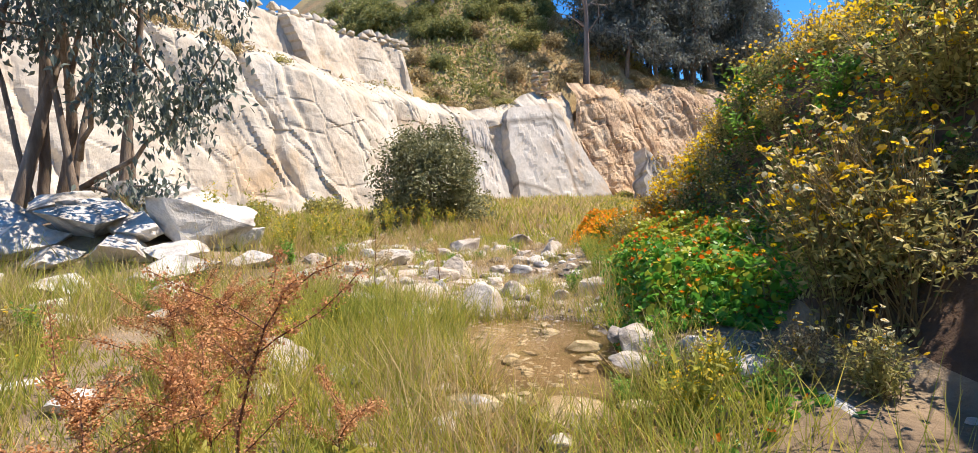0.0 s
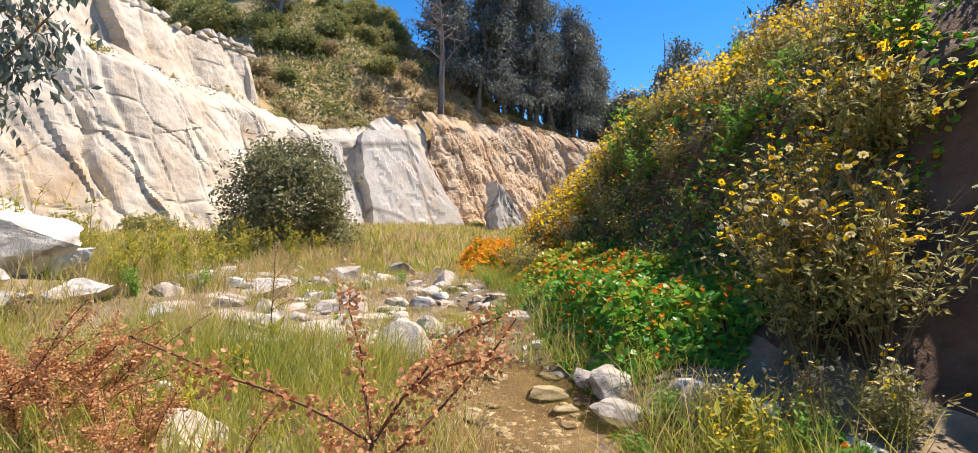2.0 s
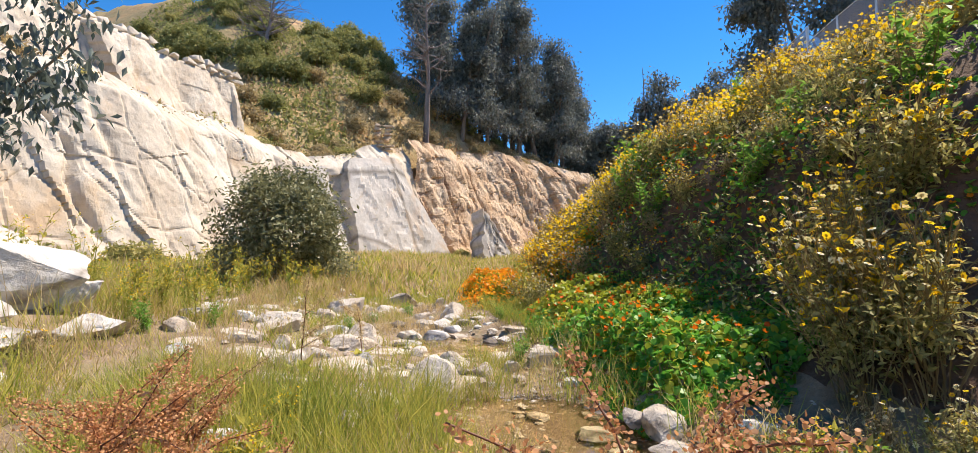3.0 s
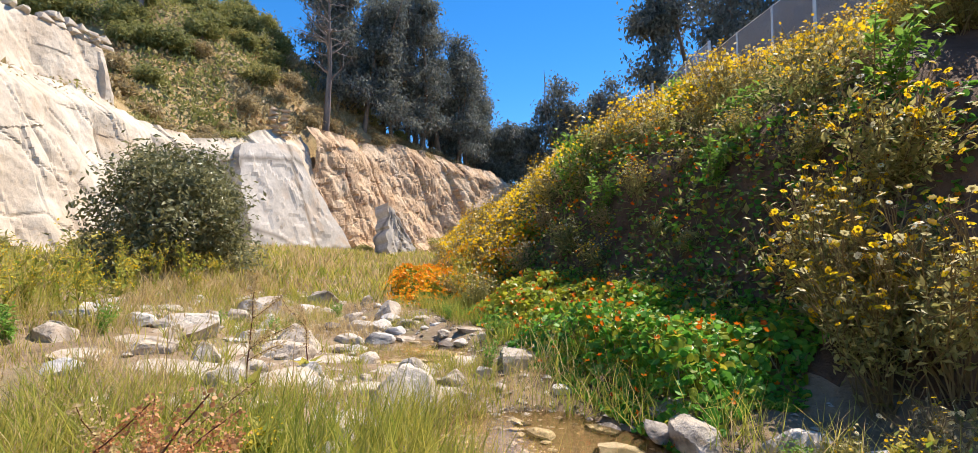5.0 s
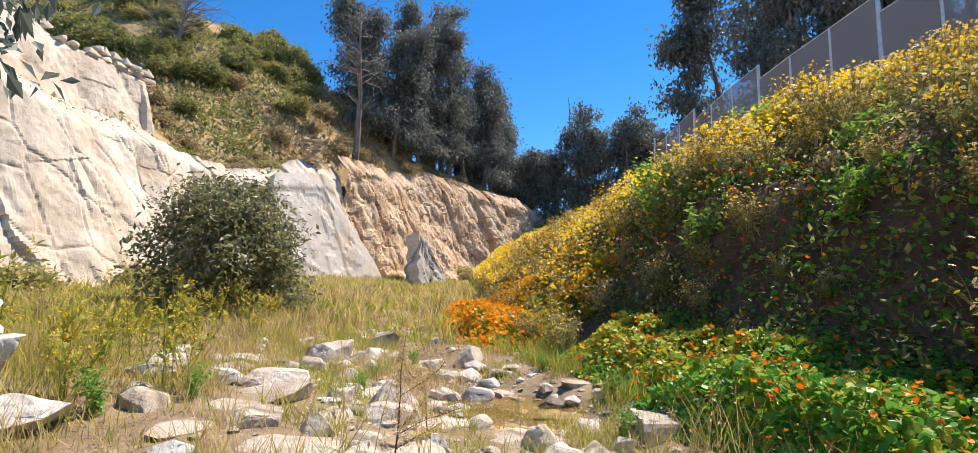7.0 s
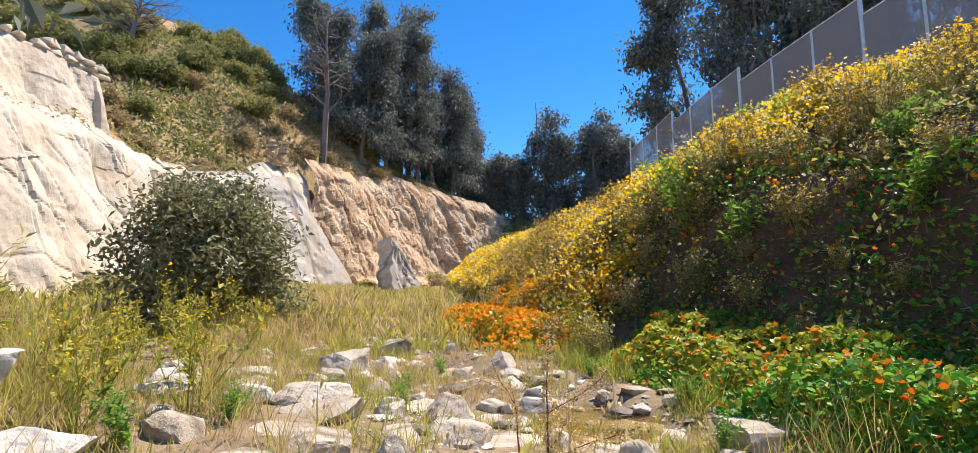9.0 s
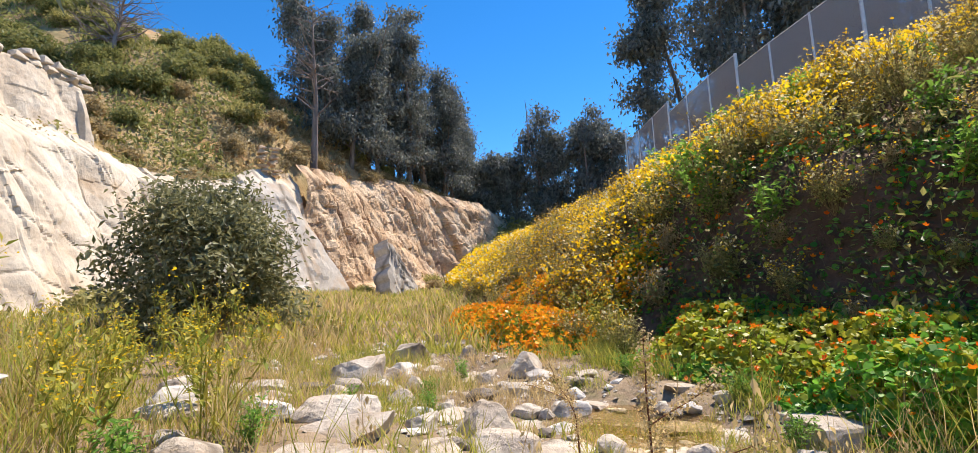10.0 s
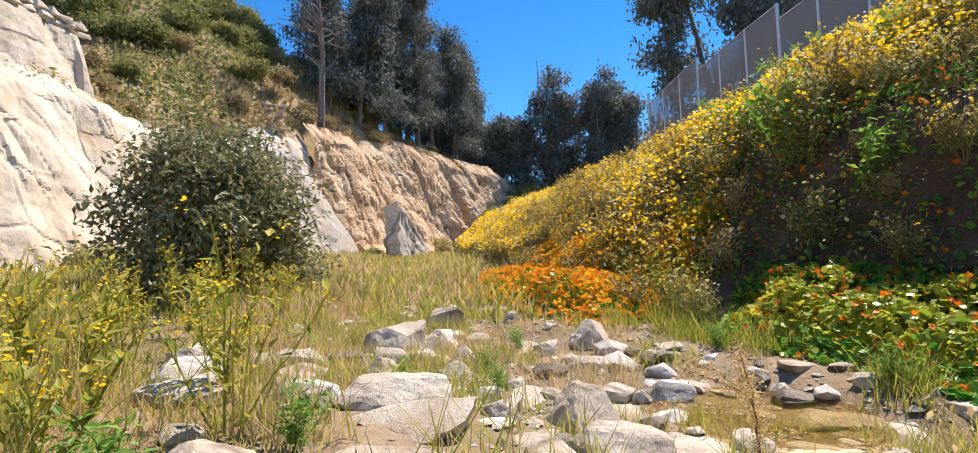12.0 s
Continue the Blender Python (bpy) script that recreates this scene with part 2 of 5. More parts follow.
def cliff_frame(x, y):
    """How far behind the cliff's foot a place lies, and the cliff's height and the hill's rise there."""
    best = np.full(np.shape(x), 1e9)
    signed, top, rise, along = (np.zeros(np.shape(x)) for _ in range(4))
    run = 0.0
    for i in range(len(CLIFF) - 1):
        a, b = CLIFF[i], CLIFF[i + 1]
        e = b - a
        length = np.hypot(*e)
        k = np.clip(((x - a[0]) * e[0] + (y - a[1]) * e[1]) / length ** 2, 0, 1)
        d = np.hypot(x - a[0] - k * e[0], y - a[1] - k * e[1])
        side = np.sign(e[0] * (y - a[1]) - e[1] * (x - a[0]))
        near = d < best
        best = np.where(near, d, best)
        signed = np.where(near, d * side, signed)
        top = np.where(near, CLIFF_TOP[i] + k * (CLIFF_TOP[i + 1] - CLIFF_TOP[i]), top)
        rise = np.where(near, CLIFF_RISE[i] + k * (CLIFF_RISE[i + 1] - CLIFF_RISE[i]), rise)
        along = np.where(near, run + k * length, along)
        run += length
    return signed, top, rise, along


def valley(x, y):
    """The valley floor, without the hillsides."""
    z = np.interp(y, CREEK_Y, CREEK_Z)
    left = np.interp(y, CREEK_Y, CREEK_X) - x
    z = z + 0.36 * smooth(0.5, 3.2, left) + 0.35 * smooth(3.5, 9, left) + 0.16 * smooth(0.5, 1.4, -left)
    z = z + 0.95 * np.exp(-((x + 7.2) / 2.6) ** 2 - ((y - 10.2) / 1.9) ** 2)
    z = z - 0.2 * np.exp(-((x - 0.45) / 0.75) ** 4 - ((y - 5.6) / 1.5) ** 4) - 0.14 * np.exp(-((x - 0.75) / 0.6) ** 4 - ((y - 9.9) / 0.6) ** 4)
    return z


def slope_depth(x, y):
    toe = np.interp(y, TOE_Y, TOE_X)
    lean = (np.interp(y + 0.5, TOE_Y, TOE_X) - np.interp(y - 0.5, TOE_Y, TOE_X))
    return (x - toe) / np.sqrt(1 + lean ** 2)


def ground_z(x, y):
    x, y = np.asarray(x, float), np.asarray(y, float)
    z = valley(x, y) + 0.10 * fbm(x * 0.7, y * 0.7, 0, 4, 3) + 0.035 * fbm(x * 3.1, y * 3.1, 0, 3, 9)
    d = slope_depth(x, y)
    up = np.maximum(d, 0)
    bank = np.interp(y, (6, 12, 20, 40), (8.0, 7.4, 6.7, 6.2)) * (1 - np.exp(-up / 9.0)) + (0.5 + 0.75 * smooth(17, 11, y)) * smooth(1.0, 2.6, d) + 0.12 * np.maximum(d - 18, 0)
    bank = bank + 1.9 * smooth(0.1, 1.7, d) * smooth(4.3, 2.9, y - 0.25 * up)
    z = z + bank + smooth(0, 3, d) * 0.55 * fbm(x * 0.45, y * 0.45, 0, 4, 21)
    c, top, rise, _ = cliff_frame(x, y)
    hill = top - 0.6 + 0.9 * smooth(4.0, 7.0, c) + rise * (1 - np.exp(-np.maximum(c - 4.5, 0) / 25)) + 1.6 * fbm(x * 0.12, y * 0.12, 0, 4, 33) * smooth(4, 9, c)
    k = smooth(1.6, 4.6, c)
    return z * (1 - k) + np.maximum(hill, z) * k


def axis(spans):
    """Grid lines: (from, to, step) in turn."""
    out = [np.arange(a, b, s) for a, b, s in spans]
    return np.unique(np.concatenate(out + [[spans[-1][1]]]))


gx = axis([(-900, -120, 60), (-120, -30, 5), (-30, -9, 1.0), (-9, 6, 0.16), (6, 20, 0.5), (20, 60, 1.2), (60, 150, 5), (150, 900, 75)])
gy = axis([(-900, -40, 80), (-40, -4, 3), (-4, 17, 0.16), (17, 30, 0.5), (30, 100, 1.2), (100, 180, 5), (180, 1000, 80)])
GX, GY = np.meshgrid(gx, gy, indexing="ij")
GZ = ground_z(GX, GY)
nx, ny = GX.shape
gi, gj = np.meshgrid(np.arange(nx - 1), np.arange(ny - 1), indexing="ij")
gfaces = np.stack([gi * ny + gj, (gi + 1) * ny + gj, (gi + 1) * ny + gj + 1, gi * ny + gj + 1], -1).reshape(-1, 4)
ground_me = mesh_data("ground", np.stack([GX, GY, GZ], -1).reshape(-1, 3), gfaces, M_EARTH, True)
ground_me.materials.append(M_SOIL)
ground_me.materials.append(M_HILL)
mx, my = GX[:-1, :-1].ravel(), GY[:-1, :-1].ravel()
slot = np.zeros(len(mx), np.int32)
slot[slope_depth(mx, my) + 0.4 * fbm(mx * 0.9, my * 0.9, 0, 3, 5) > 0.2] = 1
slot[cliff_frame(mx, my)[0] > 2.5] = 2
ground_me.polygons.foreach_set("material_index", slot)
ground = tagged(new("ground", ground_me), "dry earth of a creek valley with steep banks and a scrubby hill", "ground", kind="structure")


# ---- cliff ----
def cliff_point(s):
    seg = np.hypot(*np.diff(CLIFF, axis=0).T)
    run = np.concatenate([[0], np.cumsum(seg)])
    x, y = np.interp(s, run, CLIFF[:, 0]), np.interp(s, run, CLIFF[:, 1])
    top = np.interp(s, run, CLIFF_TOP)
    eps = 2.5
    tx, ty = np.interp(s + eps, run, CLIFF[:, 0]) - np.interp(s - eps, run, CLIFF[:, 0]), np.interp(s + eps, run, CLIFF[:, 1]) - np.interp(s - eps, run, CLIFF[:, 1])
    n = np.hypot(tx, ty)
    return x, y, top, -ty / n, tx / n, run


CLIFF_RUN = cliff_point(np.array([0.0]))[5]
S_SLAB = CLIFF_RUN[4]          # along the cliff, where the grey slab's right foot stands


def cliff_face(s0, s1, step, rows, name, material, label, rugged, seed, category="cliff"):
    s = np.arange(s0, s1 + step, step)
    f = np.linspace(0, 1, rows)
    S, F = np.meshgrid(s, f, indexing="ij")
    x, y, top, nx_, ny_, _ = cliff_point(S)
    base = valley(x, y) - 0.5
    top = top + 0.9 * fbm(S * 0.22, S * 0 + 3.3, 0, 4, seed + 2)
    Z = base + (top - base) * F
    # broken plates at three sizes, leaning along the joints
    bend = 0.25 * fbm(S * 0.3, Z * 0.3, 0, 3, seed + 9)
    u, v = S * 0.55 + Z * 0.2 + 0.6 * bend, Z * 0.34 - S * 0.09
    d1, d2, _, _, _ = cells(u, v, seed + 23)
    out = 1.5 * facets(S * 0.19 + Z * 0.07 + bend, Z * 0.1 - S * 0.03, seed, 1.7, 0.28) + 0.42 * facets(u, v, seed + 11, 1.7, 0.22) - 0.07 * np.exp(-((d2 - d1) / 0.05) ** 2)
    out = rugged * (out + 0.12 * rugged * facets(S * 1.5 + Z * 0.4, Z * 1.2, seed + 17, 2.0, 0.3) - 1.45) + 0.4 * fbm(S * 0.16, Z * 0.16, 0, 4, seed + 1) + 0.1 * rugged * fbm(S * 1.5, Z * 1.5, 0, 4, seed + 7)
    steep = np.random.default_rng(seed)
    for line in np.linspace(s0, s1, int((s1 - s0) / 2.6)):
        lean, deep, lo, hi = steep.normal(0.17, 0.13), steep.uniform(0.2, 0.7), steep.uniform(-0.2, 0.4), steep.uniform(0.5, 1.3)
        shift = line + steep.uniform(-1.3, 1.3) - lean * Z + 0.5 * fbm(Z * 0.5, Z * 0 + line, 0, 3, seed + 3)
        out = out - deep * np.exp(-((S - shift) / 0.2) ** 2) * smooth(lo - 0.1, lo + 0.1, F) * smooth(hi + 0.1, hi - 0.1, F) - 0.35 * deep * smooth(0, 0.25, S - shift) * smooth(1.8, 0.3, S - shift) * smooth(lo, lo + 0.2, F)
    out = out - smooth(0.86, 1.0, F) * 0.8 + 0.9 * (1 - smooth(0, 0.1, F))
    back = 0.30 * (Z - base) - out
    V = np.stack([x + nx_ * back, y + ny_ * back, Z], -1).reshape(-1, 3)
    n, m = S.shape
    i, j = np.meshgrid(np.arange(n - 1), np.arange(m - 1), indexing="ij")
    q = np.stack([i * m + j, (i + 1) * m + j, (i + 1) * m + j + 1, i * m + j + 1], -1).reshape(-1, 4)
    return tagged(new(name, mesh_data(name, V, q, material)), label, category, kind="structure")


cliff_face(CLIFF_RUN[1] - 26, S_SLAB - 0.5, 0.1, 120, "cliff_white", M_CLIFF, "tall cream-white quarried rock cliff with joints and ledges", 0.9, 40)
cliff_face(S_SLAB - 0.4, CLIFF_RUN[8] + 20, 0.22, 76, "cliff_brown", M_BROWN, "crumbling brown rock cliff below the trees", 1.6, 60)


def upper_ledge():
    """The outcrop behind the grassy bench: a broken face with a flat top, tapering out at its right end."""
    step, rows = 0.12, 56
    line = np.array([(-24.0, 12.0), (-19.0, 21.0), (-13.6, 31.2), (-7.1, 43.8)])
    run = np.concatenate([[0], np.cumsum(np.hypot(*np.diff(line, axis=0).T))])
    S, F = np.meshgrid(np.arange(0, run[-1], step), np.linspace(0, 1, rows), indexing="ij")
    x, y = np.interp(S, run, line[:, 0]), np.interp(S, run, line[:, 1])
    low, high = np.interp(S, run, (8.5, 9.0, 10.0, 11.4)), np.interp(S, run, (12.0, 12.4, 13.6, 14.3)) + 0.4 * fbm(S * 0.4, S * 0 + 1, 0, 3, 12)
    low = low - 1.0
    up = np.minimum(F / 0.7, 1)
    Z = low + (high - low) * up
    out = 0.8 * facets(S * 0.4 + Z * 0.1, Z * 0.2 - S * 0.05, 71, 1.7, 0.25) + 0.3 * facets(S * 1.0, Z * 0.8, 72, 1.9, 0.25) + 0.1 * fbm(S * 2, Z * 2, 0, 3, 73) - 0.3
    back = 0.25 * (Z - low) + 3.4 * np.maximum(F - 0.7, 0) / 0.3 - out * (1 - 0.85 * smooth(0.68, 0.8, F)) - 0.9
    Z = Z + smooth(0.68, 0.8, F) * (0.15 * fbm(S, F * 4, 0, 3, 74)) - 1.6 * smooth(run[-1] - 0.7, run[-1], S)
    n = np.array([-0.887, 0.462])
    V = np.stack([x + n[0] * back, y + n[1] * back, Z], -1).reshape(-1, 3)
    k, m = S.shape
    i, j = np.meshgrid(np.arange(k - 1), np.arange(m - 1), indexing="ij")
    q = np.stack([i * m + j, (i + 1) * m + j, (i + 1) * m + j + 1, i * m + j + 1], -1).reshape(-1, 4)
    tagged(new("cliff_ledge", mesh_data("cliff_ledge", V, q, M_CLIFF)), "broken pale rock ledge above the grassy cliff bench", "cliff", kind="structure")


upper_ledge()


# ---- rocks ----
def rock_data(name, seed, size, material, angular=0.5, rings=3, flat=0.0):
    """A stone: a ball cut by a few planes, roughened, resting with its foot at z = 0."""
    rng = np.random.default_rng(seed)
    bm = bmesh.new()
    bmesh.ops.create_icosphere(bm, subdivisions=rings, radius=1.0)
    v = np.array([p.co[:] for p in bm.verts])
    for _ in range(18 if angular < 1 else 12):
        n = rng.normal(size=3)
        n /= np.linalg.norm(n)
        cut = rng.uniform(0.42, 0.8) if angular < 1 else rng.uniform(0.34, 0.66)
        over = np.maximum(v @ n - cut, 0)
        v = v - np.outer(over * (0.75 + 0.25 * angular), n)
    v = v * (1 + 0.12 * fbm(v[:, 0] * 1.4 + seed, v[:, 1] * 1.4, v[:, 2] * 1.4, 4, seed)[:, None])
    v = v * (1 + 0.085 * fbm(v[:, 0] * 5, v[:, 1] * 5, v[:, 2] * 5, 4, seed + 4)[:, None])
    if flat:
        lid = flat + 0.05 * fbm(v[:, 0] * 2, v[:, 1] * 2, 0, 3, seed + 6)
        v[:, 2] = np.where(v[:, 2] > lid, lid + (v[:, 2] - lid) * 0.12, v[:, 2])
    v = v * np.asarray(size) * 0.5 / 0.72
    v[:, 2] -= np.quantile(v[:, 2], 0.1)
    for p, co in zip(bm.verts, v):
        p.co = co
    me = bpy.data.meshes.new(name)
    bm.to_mesh(me)
    bm.free()
    me.materials.append(material)
    return me


def place_rock(name, data, x, y, turn, scale, label, group="", sink=0.12, tilt=(0, 0), z=None):
    ob = new(name, data)
    foot = float(ground_z(x, y)) if z is None else z
    sx = scale if isinstance(scale, tuple) else (scale,) * 3
    ob.matrix_basis = pose(x, y, foot - sink * sx[2], tilt[0], tilt[1], turn) @ Matrix.Diagonal((*sx, 1))
    return tagged(ob, label, "rock", group)


# the grey slab that leans on the cliff, and the standing stone beside it
def slab(name, corners, thick, material, seed, label, category):
    """A leaning plate of rock: its four corners, bottom left, bottom right, top right, top left."""
    a, b, c, d = (np.array(p, float) for p in corners)
    n = np.cross(b - a, d - a)
    n /= np.linalg.norm(n)
    k = 36
    u, w = np.meshgrid(np.linspace(0, 1, k), np.linspace(0, 1, k), indexing="ij")
    p = (a * ((1 - u) * (1 - w))[..., None] + b * (u * (1 - w))[..., None] + c * (u * w)[..., None] + d * ((1 - u) * w)[..., None])
    rim = np.minimum(np.minimum(u, 1 - u), np.minimum(w, 1 - w))
    swell = 0.3 * fbm(u * 3 + seed, w * 3, 0, 4, seed) + 0.12 * np.round(fbm(u * 5, w * 4 + seed, 0, 3, seed + 2) * 3) / 1.5
    edge = (fbm(u * 9 + seed, w * 9, 0, 3, seed + 3) * 0.5)[..., None] * (1 - smooth(0, 0.12, rim))[..., None]
    front = p + n * (swell * smooth(0, 0.15, rim))[..., None] + edge * (b - a) / np.linalg.norm(b - a)
    rear = p - n * thick + edge * (b - a) / np.linalg.norm(b - a)
    V = np.concatenate([front.reshape(-1, 3), rear.reshape(-1, 3)])
    i, j = np.meshgrid(np.arange(k - 1), np.arange(k - 1), indexing="ij")
    q = np.stack([i * k + j, (i + 1) * k + j, (i + 1) * k + j + 1, i * k + j + 1], -1).reshape(-1, 4)
    r = q[:, ::-1] + k * k
    border = np.concatenate([np.arange(k) * k, (k - 1) * k + np.arange(1, k), (np.arange(k - 2, -1, -1)) * k + k - 1, np.arange(k - 2, 0, -1)])
    e0, e1 = border, np.roll(border, -1)
    side = np.stack([e1, e0, e0 + k * k, e1 + k * k], -1)
    return tagged(new(name, mesh_data(name, V, np.concatenate([q, r, side]), material)), label, category)
slab("leaning_slab", [(2.5, 43.9, 0.9), (12.1, 50.4, 0.7), (6.3, 51.0, 10.9), (1.7, 46.9, 9.8)], 2.2, M_SLAB, 3, "huge smooth grey rock slab leaning against the quarry cliff", "rock slab")
slab("leaning_slab", [(-1.76, 39.3, 0.9), (1.9, 43.2, 0.9), (-0.1, 44.6, 8.7), (-1.9, 42.8, 8.3)], 1.5, M_SLAB, 8, "narrow grey rock slab leaning beside the larger slab", "rock slab")
slab("standing_stone", [(13.6, 46.6, 0.7), (17.4, 48.3, 0.7), (15.7, 48.8, 4.2), (14.2, 48.3, 6.0)], 1.7, M_SLAB, 14, "upright pointed grey stone at the cliff foot", "standing stone")

ROCKS = [rock_data("stone", 100 + i, s, M_ROCK if i % 3 else M_WHITE, a, 4) for i, (s, a) in enumerate(
    [((1.0, 0.8, 0.55), 0.7), ((1.0, 0.75, 0.4), 0.9), ((1.0, 0.9, 0.7), 0.3), ((1.0, 0.6, 0.3), 1.0), ((1.0, 0.85, 0.5), 0.5),
     ((1.0, 0.7, 0.6), 0.8), ((1.0, 0.9, 0.35), 0.9), ((1.0, 0.8, 0.75), 0.4), ((1.0, 0.65, 0.45), 1.0), ((1.0, 0.95, 0.6), 0.6)])]
SLABS = [rock_data("bedrock", 140 + i, s, M_ROCK, 0.9, 4, 0.4) for i, s in enumerate([(1.0, 0.7, 0.38), (1.0, 0.85, 0.36), (1.0, 0.6, 0.46), (1.0, 0.75, 0.32)])]
DARK = rock_data("dark_stone", 171, (1.0, 0.8, 0.6), mineral("wet_dark_rock", [(0.3, (0.1, 0.08, 0.06)), (0.7, (0.25, 0.2, 0.15))], 2.0, 0.6, 0.03, rough=0.5), 0.6)
placed = []                       # x, y, radius: keeps grass and stones apart
BOULDER_LABEL = "pale weathered creek boulder with worn edges"
for x, y, size, kind, turn in [
        (-0.7, 13.9, 0.85, 7, 20), (1.35, 12.5, 0.6, 2, 70), (-2.25, 12.9, 0.55, 5, 140), (-3.3, 11.7, 0.6, 4, 10), (-3.3, 12.6, 0.6, 9, 60),
        (1.2, 12.0, 0.5, 0, 200), (0.75, 15.4, 0.8, 7, 300), (-2.4, 12.2, 0.5, 4, 33), (0.1, 14.4, 0.6, 9, 80), (-0.2, 14.0, 0.4, 2, 10),
        (-1.2, 13.0, 0.45, 7, 150), (-1.6, 12.7, 0.35, 5, 250), (0.9, 11.6, 0.55, 0, 110), (1.5, 11.4, 0.45, 8, 30), (0.63, 6.6, 0.3, 5, 75),
        (0.95, 5.9, 0.5, 0, 15), (1.25, 5.2, 0.5, 4, 100), (1.4, 5.6, 0.55, 5, 40), (1.75, 5.0, 0.45, 9, 20), (1.15, 6.4, 0.4, 8, 80), (1.6, 6.1, 0.5, 1, 10), (2.0, 4.5, 0.4, 0, 66), (-0.2, 4.4, 0.55, 0, 60), (0.5, 4.15, 0.65, 4, 160),
        (0.05, 4.6, 0.3, 9, 10), (-3.2, 3.0, 0.95, 6, 30), (1.55, 2.9, 0.9, 6, 15), (2.2, 3.6, 0.8, 3, 80), (-1.9, 4.8, 0.55, 2, 200), (-3.65, 4.25, 0.62, 6, 15), (-4.1, 3.9, 0.5, 4, 75),
        (-2.2, 5.7, 0.45, 9, 20), (6.06, 17.7, 1.0, 5, 45), (6.6, 18.0, 0.8, 8, 10), (5.0, 16.2, 1.1, 9, 60), (5.5, 15.9, 0.9, 5, 20), (4.4, 17.2, 0.9, 6, 5),
        (-2.05, 11.05, 0.85, 4, 150), (-0.8, 10.4, 0.63, 2, 40), (-1.73, 12.0, 0.46, 2, 80), (-1.05, 11.3, 0.30, 9, 10), (-0.5, 11.0, 0.31, 5, 70), (-3.1, 13.4, 0.48, 7, 35),
        (0.6, 11.7, 0.52, 5, 120), (0.12, 10.9, 0.37, 4, 15), (0.04, 10.2, 0.37, 0, 65), (1.0, 11.05, 0.33, 9, 210), (-0.3, 12.95, 0.38, 2, 95), (-2.56, 12.9, 0.30, 7, 160),
        (-2.0, 13.5, 0.24, 2, 30), (1.0, 9.45, 0.52, 4, 20), (-0.55, 11.5, 0.22, 7, 44), (-1.26, 13.6, 0.27, 9, 130), (0.9, 15.9, 0.48, 2, 60), (1.46, 12.55, 0.31, 7, 75),
        (-0.26, 7.7, 0.78, 2, 25), (-1.7, 8.2, 0.44, 7, 66), (-1.0, 9.8, 0.70, 4, 110), (0.5, 10.65, 0.44, 9, 12), (-3.3, 10.0, 0.55, 5, 90), (-2.6, 11.2, 0.44, 9, 5),
        (0.3, 8.7, 0.44, 2, 190), (-0.9, 8.8, 0.41, 9, 140), (-2.4, 9.4, 0.52, 4, 75), (-1.3, 10.6, 0.33, 7, 20), (0.0, 9.5, 0.37, 5, 33), (0.6, 8.2, 0.30, 7, 77), (-1.9, 9.1, 0.37, 2, 120), (-3.0, 8.6, 0.41, 0, 48)]:
    place_rock("boulder", ROCKS[kind], x, y, turn, size, BOULDER_LABEL, "boulders along the creek", 0.2)
    placed.append((x, y, size * 0.5))
for x, y, sx, kind, turn, tilt in [
        (1.9, 8.45, (1.35, 1.5, 0.95), 2, -12, (0, 3)), (-2.1, 10.5, (1.22, 0.94, 1.23), 0, -25, (10, -8)), (-0.6, 9.8, (1.08, 0.94, 0.85), 1, 20, (4, 4)),
        (0.2, 9.0, (1.08, 1.01, 0.85), 3, -30, (3, -5)), (1.15, 9.1, (0.65, 0.65, 0.76), 1, 60, (0, 5)), (-0.7, 11.2, (0.79, 0.72, 0.85), 0, 50, (4, 2)),
        (-1.7, 9.8, (0.94, 0.86, 0.95), 1, 80, (-4, 6)), (-2.6, 9.9, (0.86, 0.86, 0.85), 3, 10, (6, 0)), (-0.4, 8.3, (1.01, 0.94, 0.85), 0, 120, (3, 3)),
        (-1.3, 8.5, (1.01, 1.01, 0.85), 2, 35, (4, -4)), (-2.3, 8.7, (0.94, 0.94, 0.85), 1, -15, (5, 5)), (-0.9, 7.3, (0.94, 0.79, 0.76), 3, 75, (2, 4)),
        (-1.9, 7.5, (0.86, 0.94, 0.85), 0, 150, (6, -3)), (0.3, 7.9, (0.72, 0.65, 0.76), 2, 95, (0, 4)),
        (-0.1, 10.6, (0.72, 0.79, 0.66), 1, 135, (3, 0)), (1.0, 10.7, (0.58, 0.65, 0.66), 3, 10, (3, 6)), (-3.0, 9.3, (0.65, 0.72, 0.66), 0, 60, (5, 2)),
        (0.9, 13.3, (0.79, 0.72, 0.76), 1, 40, (3, 3)), (1.9, 10.2, (0.65, 0.58, 0.66), 0, 20, (0, 8)), (2.0, 13.9, (0.72, 0.65, 0.66), 3, 110, (0, 4))]:
    ob = place_rock("bedrock_slab", SLABS[kind], x, y, turn, sx, "flat cream bedrock slab in the creek bed", "bedrock slabs in the creek", 0.2, tilt)
    ob["category"] = "rock slab"
    placed.append((x, y, 0.55 * max(sx[0], sx[1]) * 0.9))
rng = np.random.default_rng(21)
count = 0
